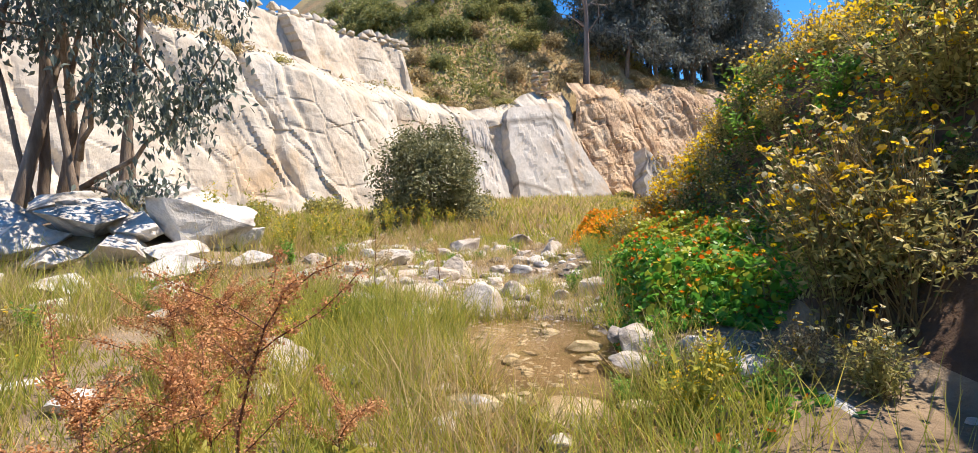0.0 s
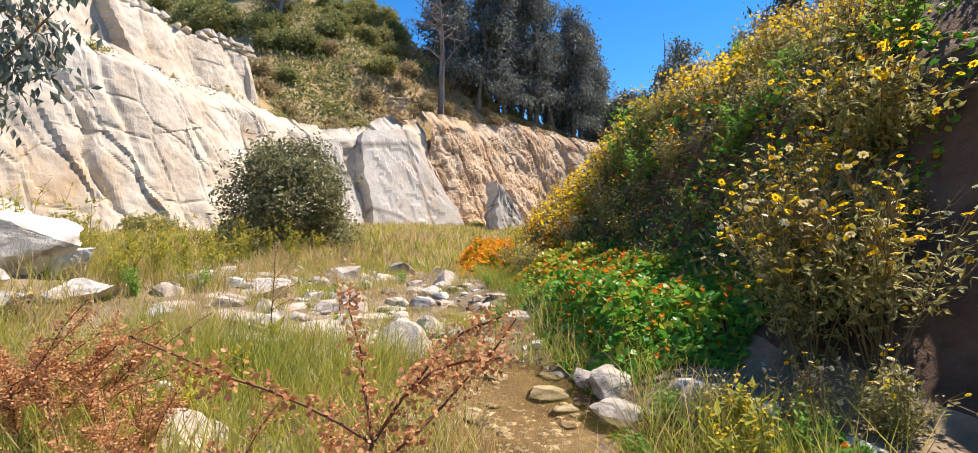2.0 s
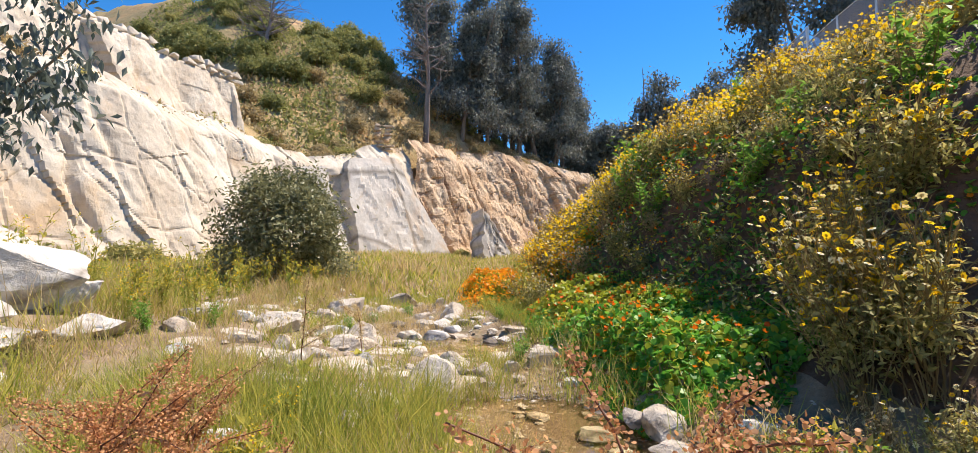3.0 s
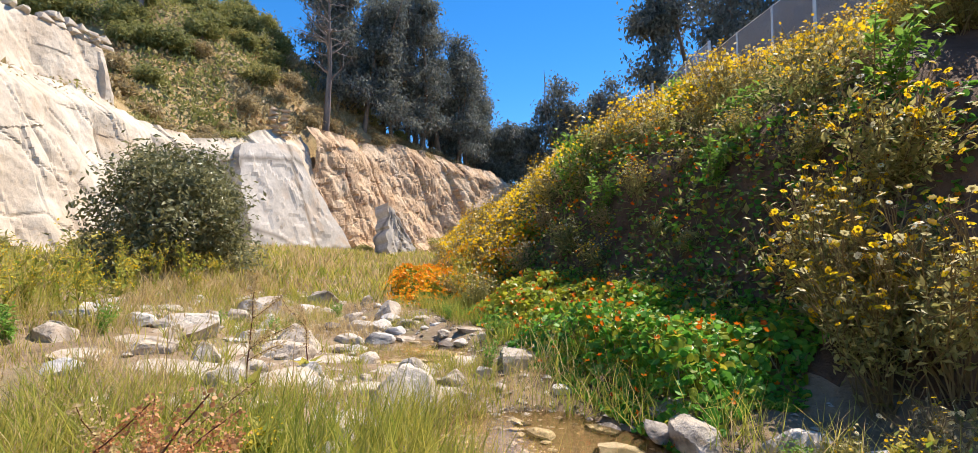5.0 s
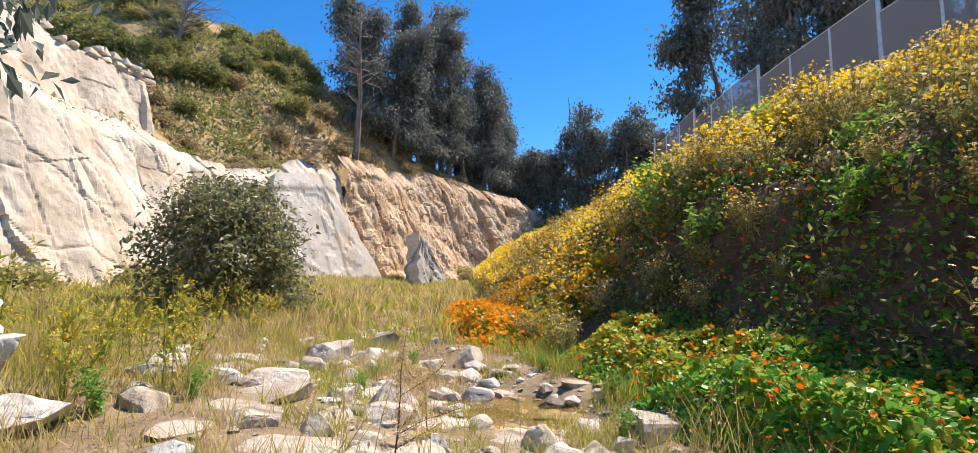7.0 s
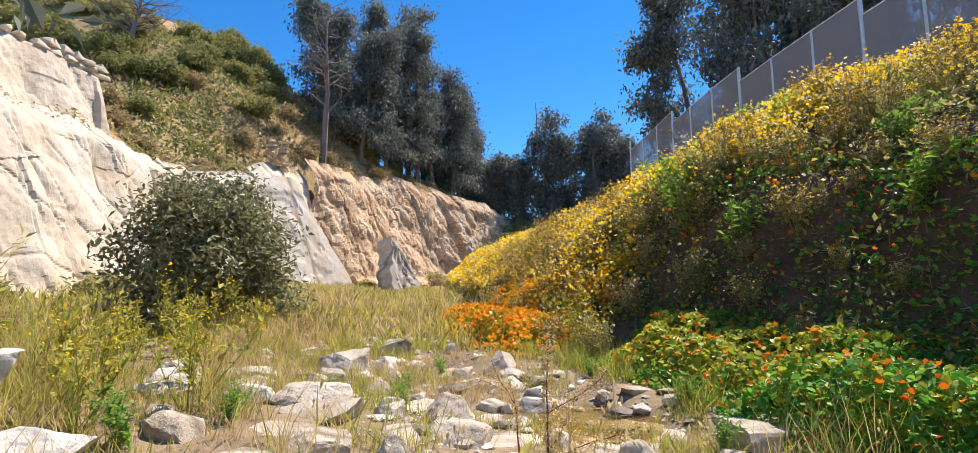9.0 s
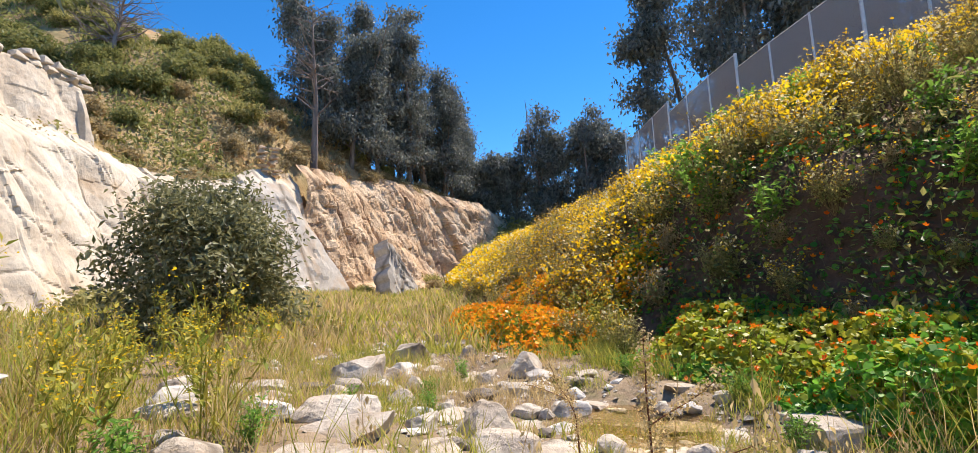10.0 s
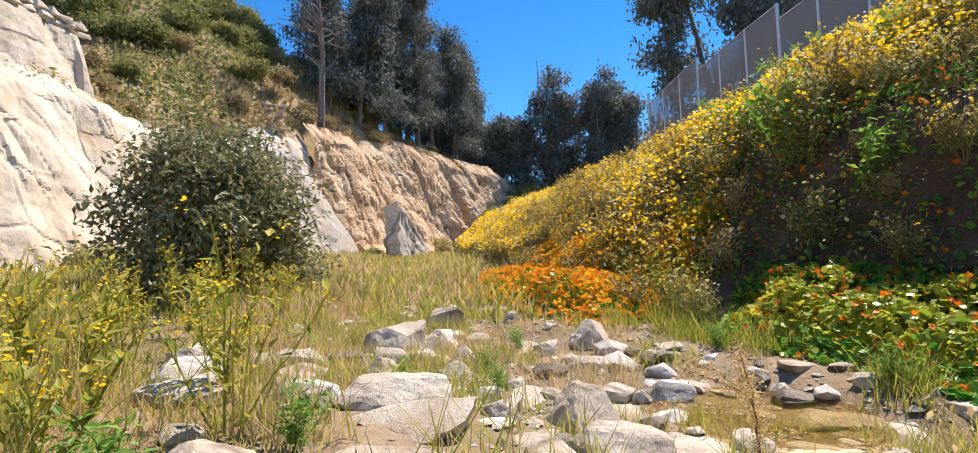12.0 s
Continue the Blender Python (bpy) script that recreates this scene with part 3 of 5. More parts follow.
while count < 210:
    y = rng.uniform(6.8, 18) if rng.random() < 0.85 else rng.uniform(2, 7)
    x = float(np.interp(y, CREEK_Y, CREEK_X)) + rng.normal(-0.5, 1.3)
    size = rng.uniform(0.1, 0.36) * (1.15 if y > 11 else 1)
    if slope_depth(x, y) > -0.1 or x < -3.4 or any((x - a) ** 2 + (y - b) ** 2 < (r * 0.6 + size * 0.35) ** 2 for a, b, r in placed):
        continue
    pickr = int(rng.integers(0, 11))
    place_rock("cobble", DARK if pickr == 10 else ROCKS[pickr], x, y, rng.uniform(0, 360), (size, size, size * rng.uniform(0.7, 1.1)), "rounded cream cobble lying in the creek bed" if pickr < 10 else "dark wet cobble in the creek bed", "creek cobbles")
    placed.append((x, y, size * 0.4))
    count += 1

# boulder pile under the eucalyptus
BIG = [rock_data("big_boulder", 200 + i, s, M_WHITE, 1.0, 5) for i, s in enumerate([(1.0, 0.8, 0.6), (1.0, 0.6, 0.7), (1.0, 0.9, 0.55), (1.0, 0.7, 0.5)])]
for x, y, sx, kind, turn, tilt in [
        (-5.35, 9.7, (2.5, 2.0, 2.2), 1, 20, (0, 14)), (-6.6, 9.3, (1.7, 1.7, 1.6), 0, 70, (0, 0)), (-5.9, 8.6, (1.5, 1.3, 1.1), 3, 110, (8, 0)),
        (-4.9, 8.4, (1.3, 1.1, 1.0), 2, 30, (0, 0)), (-7.6, 9.9, (1.4, 1.2, 1.6), 0, 10, (0, 6)), (-7.3, 8.5, (1.2, 1.1, 1.3), 2, 50, (4, 0)), (-8.4, 9.2, (1.2, 1.2, 1.7), 2, 160, (0, 0)),
        (-9.3, 10.2, (1.5, 1.3, 1.8), 0, 80, (0, 0)), (-8.9, 8.3, (1.1, 1.0, 1.2), 3, 20, (0, 0)), (-6.2, 10.7, (1.9, 1.6, 2.2), 2, 130, (0, 8)), (-4.4, 7.4, (0.8, 0.8, 0.8), 3, 60, (0, 0)),
        (-5.6, 7.2, (0.9, 0.8, 0.9), 0, 90, (0, 0)), (-4.7, 5.9, (0.7, 0.6, 0.6), 2, 40, (0, 0)), (-6.6, 6.9, (0.9, 0.9, 0.8), 1, 15, (0, 0)), (-7.0, 10.9, (1.5, 1.5, 2.2), 1, 15, (0, 0)),
        (-5.1, 9.0, (1.1, 0.9, 1.0), 0, 45, (6, 0)), (-6.1, 9.3, (1.2, 1.1, 1.3), 2, 100, (0, 8)), (-7.1, 9.5, (1.1, 1.0, 1.2), 1, 20, (5, 5)), (-8.0, 8.9, (1.0, 1.0, 1.0), 3, 75, (0, 0)), (-4.6, 10.1, (1.2, 1.0, 1.1), 1, 130, (0, 6)),
        (-8.2, 7.9, (0.8, 0.8, 0.8), 0, 30, (0, 0)), (-6.6, 8.2, (0.8, 0.9, 0.8), 2, 60, (0, 0)), (-9.6, 9.2, (1.1, 1.0, 1.2), 0, 140, (0, 0)), (-5.2, 6.4, (0.6, 0.6, 0.5), 1, 20, (0, 0)), (-4.0, 6.6, (0.5, 0.4, 0.4), 3, 80, (0, 0)), (-4.1, 9.3, (0.8, 0.7, 0.7), 2, 10, (0, 0))]:
    place_rock("large_boulder", BIG[kind], x, y, turn, tuple(0.92 * q for q in sx), "large angular whitish boulder in a heap below the tree", "boulder heap", 0.08, tilt)
    placed.append((x, y, 0.4 * sx[0]))

# loose dry-laid wall on the cliff's shoulder
wall = tagged(empty("dry_stone_wall", pose(-12.7, 33.2, 12.5)), "rough pale dry stone wall on the cliff shoulder", "stone wall")
WALL_STONES = [rock_data("wall_stone", 300 + i, (1.0, 0.8, 0.55), M_CLIFF, 1.0, 2) for i in range(5)]
for me in WALL_STONES:
    for poly in me.polygons:
        poly.use_smooth = False
rng = np.random.default_rng(5)
for course in range(2):
    along = rng.uniform(0, 0.5)
    while along < 13.2:
        k = along / 13.2
        x, y = -13.4 + 7.2 * k, 32.2 + 11.3 * k
        w = rng.uniform(0.5, 0.95) * (1.4 if course == 0 else 1)
        top = 13.65 + 0.6 * k + course * 0.4
        if not (course == 1 and 0.45 < k < 0.65):
            st = part_data("stone", WALL_STONES[int(rng.integers(5))], wall)
            st.matrix_parent_inverse = Matrix.Identity(4)
            st.matrix_basis = pose(x + 12.7 + rng.normal(0, 0.08), y - 33.2 + rng.normal(0, 0.08), top - 12.5, rng.normal(0, 4), rng.normal(0, 4), 57 + rng.normal(0, 9)) @ Matrix.Diagonal((w, 0.9, 0.85, 1))
        along += w * 0.86

for x, y, size in [(-9.4, 36.0, 2.2), (-7.6, 38.6, 2.6), (-10.8, 33.2, 2.4), (-6.6, 41.2, 1.8), (-12.5, 31.0, 2.0)]:
    place_rock("cliff_block", BIG[int(size * 10) % 4], x, y, size * 77, (size, size, size), "big cream block at the cliff edge below the wall", "cliff edge blocks", 0.25, z=float(ground_z(x, y)) + 0.2)
brick = tagged(empty("ruined_pillar", pose(5.4, 52.3, 11.7)), "short ruined pillar of reddish brown stones on the cliff edge", "ruined pillar")
for i in range(7):
    for j in range(2):
        st = part_data("stone", WALL_STONES[(i + j) % 5], brick)
        st.matrix_basis = pose(0.45 * (j * 2 - 1) + rng.normal(0, 0.05), rng.normal(0, 0.1), 0.38 * i, 0, 0, rng.normal(0, 8)) @ Matrix.Diagonal((0.95, 1.2, 0.75, 1))
        st.material_slots[0].link = "OBJECT"
        st.material_slots[0].material = M_BROWN

# ---- water ----
m, nt, bsdf = nodes_of("shallow_creek_water")
bsdf.inputs["Base Color"].default_value = (0.42, 0.35, 0.21, 1)
bsdf.inputs["Roughness"].default_value = 0.04
bsdf.inputs["Transmission Weight"].default_value = 1.0
bsdf.inputs["IOR"].default_value = 1.33
relief(nt, bsdf, noise_node(nt, 9.0, 3, 0.5, position(nt)).outputs[0], 0.12, 0.02)
M_WATER = m


def pool(outline, z, label):
    bm = bmesh.new()
    bm.faces.new([bm.verts.new((x, y, z)) for x, y in outline])
    me = bpy.data.meshes.new("water")
    bm.to_mesh(me)
    bm.free()
    me.materials.append(M_WATER)
    ob = tagged(new("water", me), label, "water", kind="structure")
    ob.visible_shadow = False


def ring(cx, cy, rx, ry, seed, n=40):
    a = np.linspace(0, 6.28319, n, endpoint=False)
    r = 1 + 0.25 * fbm(np.cos(a) * 1.5 + seed, np.sin(a) * 1.5, 0, 3, seed)
    return list(zip(cx + rx * r * np.cos(a), cy + ry * r * np.sin(a)))


pool(ring(0.45, 5.6, 1.3, 2.2, 3), -0.115, "still brown shallow water of a small creek pool")
pool(ring(0.75, 9.9, 0.9, 1.0, 5), 0.075, "clear shallow brown water between creek stones")

# gravel strewn over the creek bed
PEBBLE_V = [(0.5, 0.05, 0.1), (0.12, 0.42, 0.14), (-0.45, 0.2, 0.05), (-0.3, -0.36, 0.12), (0.25, -0.4, 0.06), (0.05, 0.02, 0.34)]
PEBBLE_F = [(0, 1, 5), (1, 2, 5), (2, 3, 5), (3, 4, 5), (4, 0, 5)]
r = np.random.default_rng(23)
n = 9000
y = 4.5 + 14 * r.random(n)
x = np.interp(y, CREEK_Y, CREEK_X) + r.normal(-0.4, 1.25, n)
keep = (slope_depth(x, y) < 0.1) & (x > -3.6) & (fbm(x * 1.1, y * 1.1, 0, 3, 26) > -0.15)
x, y = x[keep], y[keep]
n = len(x)
v, f = strew(PEBBLE_V, PEBBLE_F, np.stack([x, y, ground_z(x, y) - 0.005], -1), turns(r.uniform(0, 6.283, n), r.normal(0, 0.15, n), r.normal(0, 0.15, n)), np.exp(r.normal(-3.1, 0.5, n)))
tagged(new("gravel", mesh_data("gravel", v, f, M_ROCK)), "pale gravel and chips strewn over the creek bed", "gravel", kind="stuff")


# ---- plants: shapes and materials ----
BLADE_V = [(-0.5, 0, 0), (0.5, 0, 0), (0.38, 0.1, 0.5), (-0.38, 0.1, 0.5), (0.06, 0.38, 0.95), (-0.06, 0.38, 0.95)]
BLADE_F = [(0, 1, 2, 3), (3, 2, 4, 5)]
LEAF_V = [(0, 0, 0), (0.22, 0.4, 0.05), (0, 1, -0.1), (-0.22, 0.4, 0.05)]
LEAF_F = [(0, 1, 2, 3)]
OCT = np.linspace(0, 6.28319, 8, endpoint=False)
ROUND_V = [(0.5 * math.cos(a) * (1 + 0.07 * math.sin(3 * a)), 0.5 * math.sin(a), 0.07 * math.cos(2 * a)) for a in OCT]
ROUND_F = [tuple(range(8))]
PETAL_V = [(0.5 * r * math.cos(a), 0.5 * r * math.sin(a), z) for a, r, z in [(i * 0.448799, 1.0 if i % 2 else 0.72, 0.0 if i % 2 else 0.05) for i in range(14)]]
PETAL_F = [tuple(range(14))]
HEX_V = [(0.5 * math.cos(a), 0.5 * math.sin(a), 0) for a in np.linspace(0, 6.28319, 6, endpoint=False)]
HEX_F = [tuple(range(6))]
CUP_V = [(0.5 * math.cos(a) * (1 if i % 2 else 0.75), 0.5 * math.sin(a) * (1 if i % 2 else 0.75), 0.22 * (i % 2)) for i, a in enumerate(np.linspace(0, 6.28319, 10, endpoint=False))]
CUP_F = [tuple(range(10))]

M_EUC = leafy("eucalyptus_leaf", (0.06, 0.085, 0.07), (0.22, 0.26, 0.22), 0.25, 0.25, 0.45)
M_EUC_FAR = leafy("dark_tree_leaf", (0.08, 0.095, 0.08), (0.3, 0.32, 0.28), 0.28, 0.2)
M_SHRUB = leafy("olive_shrub_leaf", (0.1, 0.11, 0.04), (0.42, 0.41, 0.22), 0.3, 0.5, 0.4)
M_HILLSHRUB = leafy("hill_shrub_leaf", (0.15, 0.18, 0.05), (0.42, 0.4, 0.15), 0.35, 0.2)
M_DRYBRUSH = leafy("dry_brush_leaf", (0.3, 0.23, 0.11), (0.62, 0.5, 0.27), 0.35, 0.4)
M_SCRUB = leafy("grey_green_daisy_leaf", (0.2, 0.21, 0.06), (0.6, 0.53, 0.21), 0.45, 0.8)
M_FRESH = leafy("fresh_green_leaf", (0.1, 0.24, 0.03), (0.32, 0.5, 0.09), 0.45, 0.9)
M_NAST = leafy("nasturtium_leaf", (0.04, 0.2, 0.02), (0.26, 0.55, 0.07), 0.45, 1.2, 0.4)
M_NASTY = leafy("yellow_green_nasturtium_leaf", (0.2, 0.32, 0.03), (0.62, 0.58, 0.06), 0.45, 1.2, 0.4)
M_STEM = leafy("straw_stem", (0.16, 0.11, 0.05), (0.36, 0.28, 0.13), 0.2, 0.8)
M_YELLOW = leafy("yellow_petal", (0.82, 0.48, 0.01), (0.95, 0.74, 0.03), 0.5, 0.5)
M_CREAM = leafy("cream_petal", (0.75, 0.66, 0.3), (0.85, 0.82, 0.62), 0.3, 0.5)
M_EYE = leafy("flower_eye", (0.55, 0.28, 0.01), (0.7, 0.42, 0.02), 0.0, 0.5)
M_ORANGE = leafy("orange_petal", (0.8, 0.1, 0.008), (0.95, 0.33, 0.015), 0.35, 1.0)
M_AMBER = leafy("amber_petal", (0.85, 0.26, 0.01), (0.95, 0.55, 0.03), 0.35, 1.0)
M_GRASS = leafy("green_gold_grass", (0.16, 0.25, 0.03), (0.63, 0.54, 0.12), 0.5, 0.7)
M_DRYGRASS = leafy("dry_straw_grass", (0.4, 0.29, 0.12), (0.76, 0.6, 0.32), 0.45, 0.8)
M_RUST = leafy("rusty_seed_head", (0.42, 0.18, 0.07), (0.76, 0.43, 0.2), 0.35, 2.0)
M_RUSTSTEM = leafy("red_brown_stalk", (0.12, 0.045, 0.02), (0.22, 0.09, 0.05), 0.0, 2.0)
M_BARK = mineral("peeling_grey_bark", [(0.3, (0.12, 0.08, 0.055)), (0.5, (0.26, 0.2, 0.15)), (0.7, (0.4, 0.34, 0.28))], 3.0, 0.8, 0.03, None, 0.3, (1, 1, 0.15))
M_DEADWOOD = mineral("bleached_dead_wood", [(0.3, (0.16, 0.12, 0.1)), (0.7, (0.36, 0.31, 0.28))], 2.0, 0.5, 0.02, None, 0.3, (1, 1, 0.2))


def wander(rng, start, direction, length, n, bend, rise=0.0):
    """A crooked line of n points."""
    p, d = [np.array(start, float)], np.array(direction, float)
    d /= np.linalg.norm(d)
    for _ in range(n - 1):
        d = d + rng.normal(0, bend, 3) + np.array([0, 0, rise])
        d /= np.linalg.norm(d)
        p.append(p[-1] + d * length / (n - 1))
    return np.array(p)


def leaves_round(rng, centres, spread, each, size, droop=0.6, shape=(LEAF_V, LEAF_F)):
    """Leaves in clumps round the centres; droop tips them downwards."""
    centres = np.asarray(centres, float)
    n = len(centres) * each
    at = np.repeat(centres, each, 0) + rng.normal(0, 1, (n, 3)) * spread
    rots = turns(rng.uniform(0, 6.283, n), rng.normal(-droop, 0.6, n), rng.normal(0, 0.8, n))
    return strew(shape[0], shape[1], at, rots, size * rng.uniform(0.6, 1.3, n))


def tree(name, x, y, height, spread, seed, label, leaf=0.35, each=26, limbs=16, bare=0.25, wood=None, leafmat=None, trunks=1, thick=0.022, clump=0.75, sink=0.4, dense=3, cone=0.5):
    """A tree: trunk, limbs, and a crown of leaf clumps along and at the ends of the limbs."""
    rng = np.random.default_rng(seed)
    z = float(ground_z(x, y)) - sink
    thing = tagged(empty(name, pose(x, y, z)), label, "tree")
    wood, leafmat = wood or M_BARK, leafmat or M_EUC_FAR
    wood_sets, limb_sets, centres = [], [], []
    for k in range(trunks):
        lean = rng.normal(0, 0.05 if trunks == 1 else 0.16, 2)
        line = wander(rng, (rng.normal(0, 0.35) * (trunks > 1), rng.normal(0, 0.35) * (trunks > 1), 0), (lean[0], lean[1], 1), height * (0.97 if k == 0 else rng.uniform(0.7, 0.95)), 12, 0.05, 0.03)
        radius = height * thick / (1 if trunks == 1 else 1.7)
        wood_sets.append(tube(line, radius * np.linspace(1.15, 0.12, 12), 8))
        for _ in range(limbs // trunks):
            f = rng.uniform(bare, 0.98)
            i = min(int(f * 11), 10)
            start = line[i] + (line[i + 1] - line[i]) * (f * 11 - i)
            a = rng.uniform(0, 6.283)
            reach = spread * (1 - cone * (f - bare) / (1 - bare)) * rng.uniform(0.55, 1.1)
            limb = wander(rng, start, (math.cos(a), math.sin(a), rng.uniform(0.1, 0.8)), reach, 6, 0.18)
            limb_sets.append(tube(limb, radius * 0.32 * (1.1 - f * 0.6) * np.linspace(1, 0.15, 6), 5))
            for q in range(dense):
                g = rng.uniform(0.35, 1.0)
                centres.append(limb[min(int(g * 5), 5)] + rng.normal(0, clump * 0.6, 3))
            twig = wander(rng, limb[3], rng.normal(0, 1, 3) + (0, 0, 0.4), reach * 0.5, 4, 0.2)
            limb_sets.append(tube(twig, radius * 0.12 * np.linspace(1, 0.2, 4), 4))
            centres.append(twig[-1])
    part_data("trunk", mesh_data("trunk", *joined(wood_sets), wood, True), thing)
    if each:
        tagged(part_data("branchwork", mesh_data("branchwork", *joined(limb_sets), wood, True), thing), kind="stuff")
    else:
        for limb, twig in zip(limb_sets[::2], limb_sets[1::2]):
            part_data("twig", mesh_data("twig", *twig, wood, True), part_data("branch", mesh_data("branch", *limb, wood, True), thing))
    if each:
        part_data("crown", mesh_data("crown", *leaves_round(rng, centres, np.array([clump, clump, clump * 0.8]), each, leaf, 0.7), leafmat), thing)
    return thing


def shrub_parts(thing, rx, rz, n, leaf, material, seed, wood=None, each=14, spread=0.16, stems=9, flat=0.25):
    """A bush: stems from the foot and leaf clumps filling an uneven dome."""
    rng = np.random.default_rng(seed)
    c = rng.normal(0, 1, (n, 3))
    c /= np.linalg.norm(c, axis=1, keepdims=True)
    c[:, 2] = np.abs(c[:, 2]) * (1 + flat) - flat
    r = rng.uniform(0.45, 1.0, n) ** 0.5 * (0.8 + 0.7 * fbm(c[:, 0] * 2.2 + seed, c[:, 1] * 2, c[:, 2] * 2, 3, seed))
    c = c * r[:, None] * np.array([rx, rx, rz * 0.72]) + np.array([0, 0, rz * 0.34])
    c[:, 2] = np.maximum(c[:, 2], 0.03)
    part_data("foliage", mesh_data("foliage", *leaves_round(rng, c, spread, each, leaf, 0.3), material), thing)
    sets = [tube(wander(rng, rng.normal(0, 0.05, 3) * (1, 1, 0), (rng.normal(0, 0.4), rng.normal(0, 0.4), 1), rz * 0.68, 5, 0.12), rz * 0.012 * np.linspace(1, 0.3, 5), 5) for _ in range(stems)]
    tagged(part_data("stem_tangle", mesh_data("stem_tangle", *joined(sets), wood or M_BARK, True), thing), kind="stuff")
    return thing


# ---- trees ----
TALL = "tall dark eucalyptus with a ragged crown on the cliff top"


def behind_cliff(along, back):
    x, y, _, nx_, ny_, _ = cliff_point(np.array([float(along)]))
    return float(x[0] + nx_[0] * back), float(y[0] + ny_[0] * back)


for along, back, h, s, seed in [(1.5, 7.0, 17, 3.0, 1), (5.0, 6.0, 18, 3.4, 2), (8.0, 9.5, 21, 3.8, 3), (11.5, 6.5, 17, 3.8, 4), (15.0, 8.5, 20, 4.2, 5), (13.0, 13.0, 21, 4.0, 6),
                                (18.0, 6.5, 26, 4.4, 7), (22.5, 7.0, 26, 4.2, 8), (4.0, 11.0, 21, 3.8, 9), (26.5, 7.0, 23, 4.0, 18), (30.0, 7.0, 23, 4.0, 46), (23.0, 12.0, 29, 4.6, 47), (26.5, 11.5, 26, 4.4, 48), (29.5, 11.0, 23, 4.2, 49), (20.0, 11.5, 27, 4.4, 19), (33.5, 7.5, 21, 3.9, 20), (37.0, 7.5, 18, 3.8, 61), (40.5, 8.5, 15, 3.6, 62), (32.0, 11.0, 26, 4.2, 63), (44.0, 9.0, 11, 3.4, 64), (15.0, 11.0, 26, 4.4, 29)]:
    x, y = behind_cliff(CLIFF_RUN[4] + 8.5 + along, back)
    tree("eucalyptus_tree", x, y, h, s * 1.12, seed, TALL, 0.5, 50, 30, 0.1, trunks=1 if seed % 3 else 2, thick=0.015, clump=0.64, dense=4, cone=0.55)
for x, y, top, s, seed in [(52.5, 80.5, 29.0, 4.8, 11), (56.0, 78.0, 32.5, 5.2, 12), (59.5, 75.5, 33.5, 5.2, 13), (63.0, 72.5, 32.0, 5.0, 14), (66.0, 70.0, 27.0, 4.8, 15), (48.5, 83.0, 24.0, 4.5, 16), (61.0, 78.0, 31.0, 5.0, 17)]:
    tree("far_tree", x, y, top - float(ground_z(x, y)), s, seed, "distant dark tree with thin grey trunks closing the valley", 0.7, 54, 30, 0.1, thick=0.011, clump=0.8, dense=4, cone=0.4)
for x, y, h, s, seed in [(41.0, 39.5, 23, 4.8, 21), (40.5, 34.0, 26, 5.4, 22), (39.5, 28.0, 24, 5.2, 23), (44.0, 38.0, 27, 5.4, 24), (39.0, 21.0, 24, 5.2, 25), (43.0, 24.0, 26, 5.4, 26), (39.0, 14.5, 22, 5.2, 27), (42.0, 28.0, 25, 5.4, 28), (44.0, 18.0, 26, 5.6, 41), (45.0, 34.0, 26, 5.6, 42), (40.5, 12.0, 24, 5.4, 43), (47.0, 25.0, 28, 5.6, 45)]:
    tree("roadside_tree", x, y, h, s, seed, "tall shaded dark-leaved tree standing behind the wire fence", 0.55, 48, 30, 0.04, thick=0.013, clump=0.66, dense=4, cone=0.35)
tree("bare_tree", -6.0, 65.0, 9.0, 5.0, 31, "leafless spreading tree on the hill crest", each=0, limbs=70, bare=0.25, wood=M_DEADWOOD, thick=0.03, cone=-0.1)
tree("dead_tree", 11.4, 60.6, 18.5, 5.0, 32, "tall dead tree with bare drooping branches on the cliff top", each=0, limbs=44, bare=0.35, wood=M_DEADWOOD, thick=0.019, cone=0.3)
tree("dead_tree", 56.8, 77.0, 35.5 - float(ground_z(56.8, 77.0)), 2.0, 33, "thin dead tree with a bare pointed top", each=0, limbs=24, bare=0.2, wood=M_DEADWOOD, thick=0.012, cone=0.6)
tree("dead_tree", 61.0, 72.5, 31.0 - float(ground_z(61.0, 72.5)), 2.0, 34, "thin dead tree with a bare pointed top", each=0, limbs=24, bare=0.15, wood=M_DEADWOOD, thick=0.014, cone=0.5)


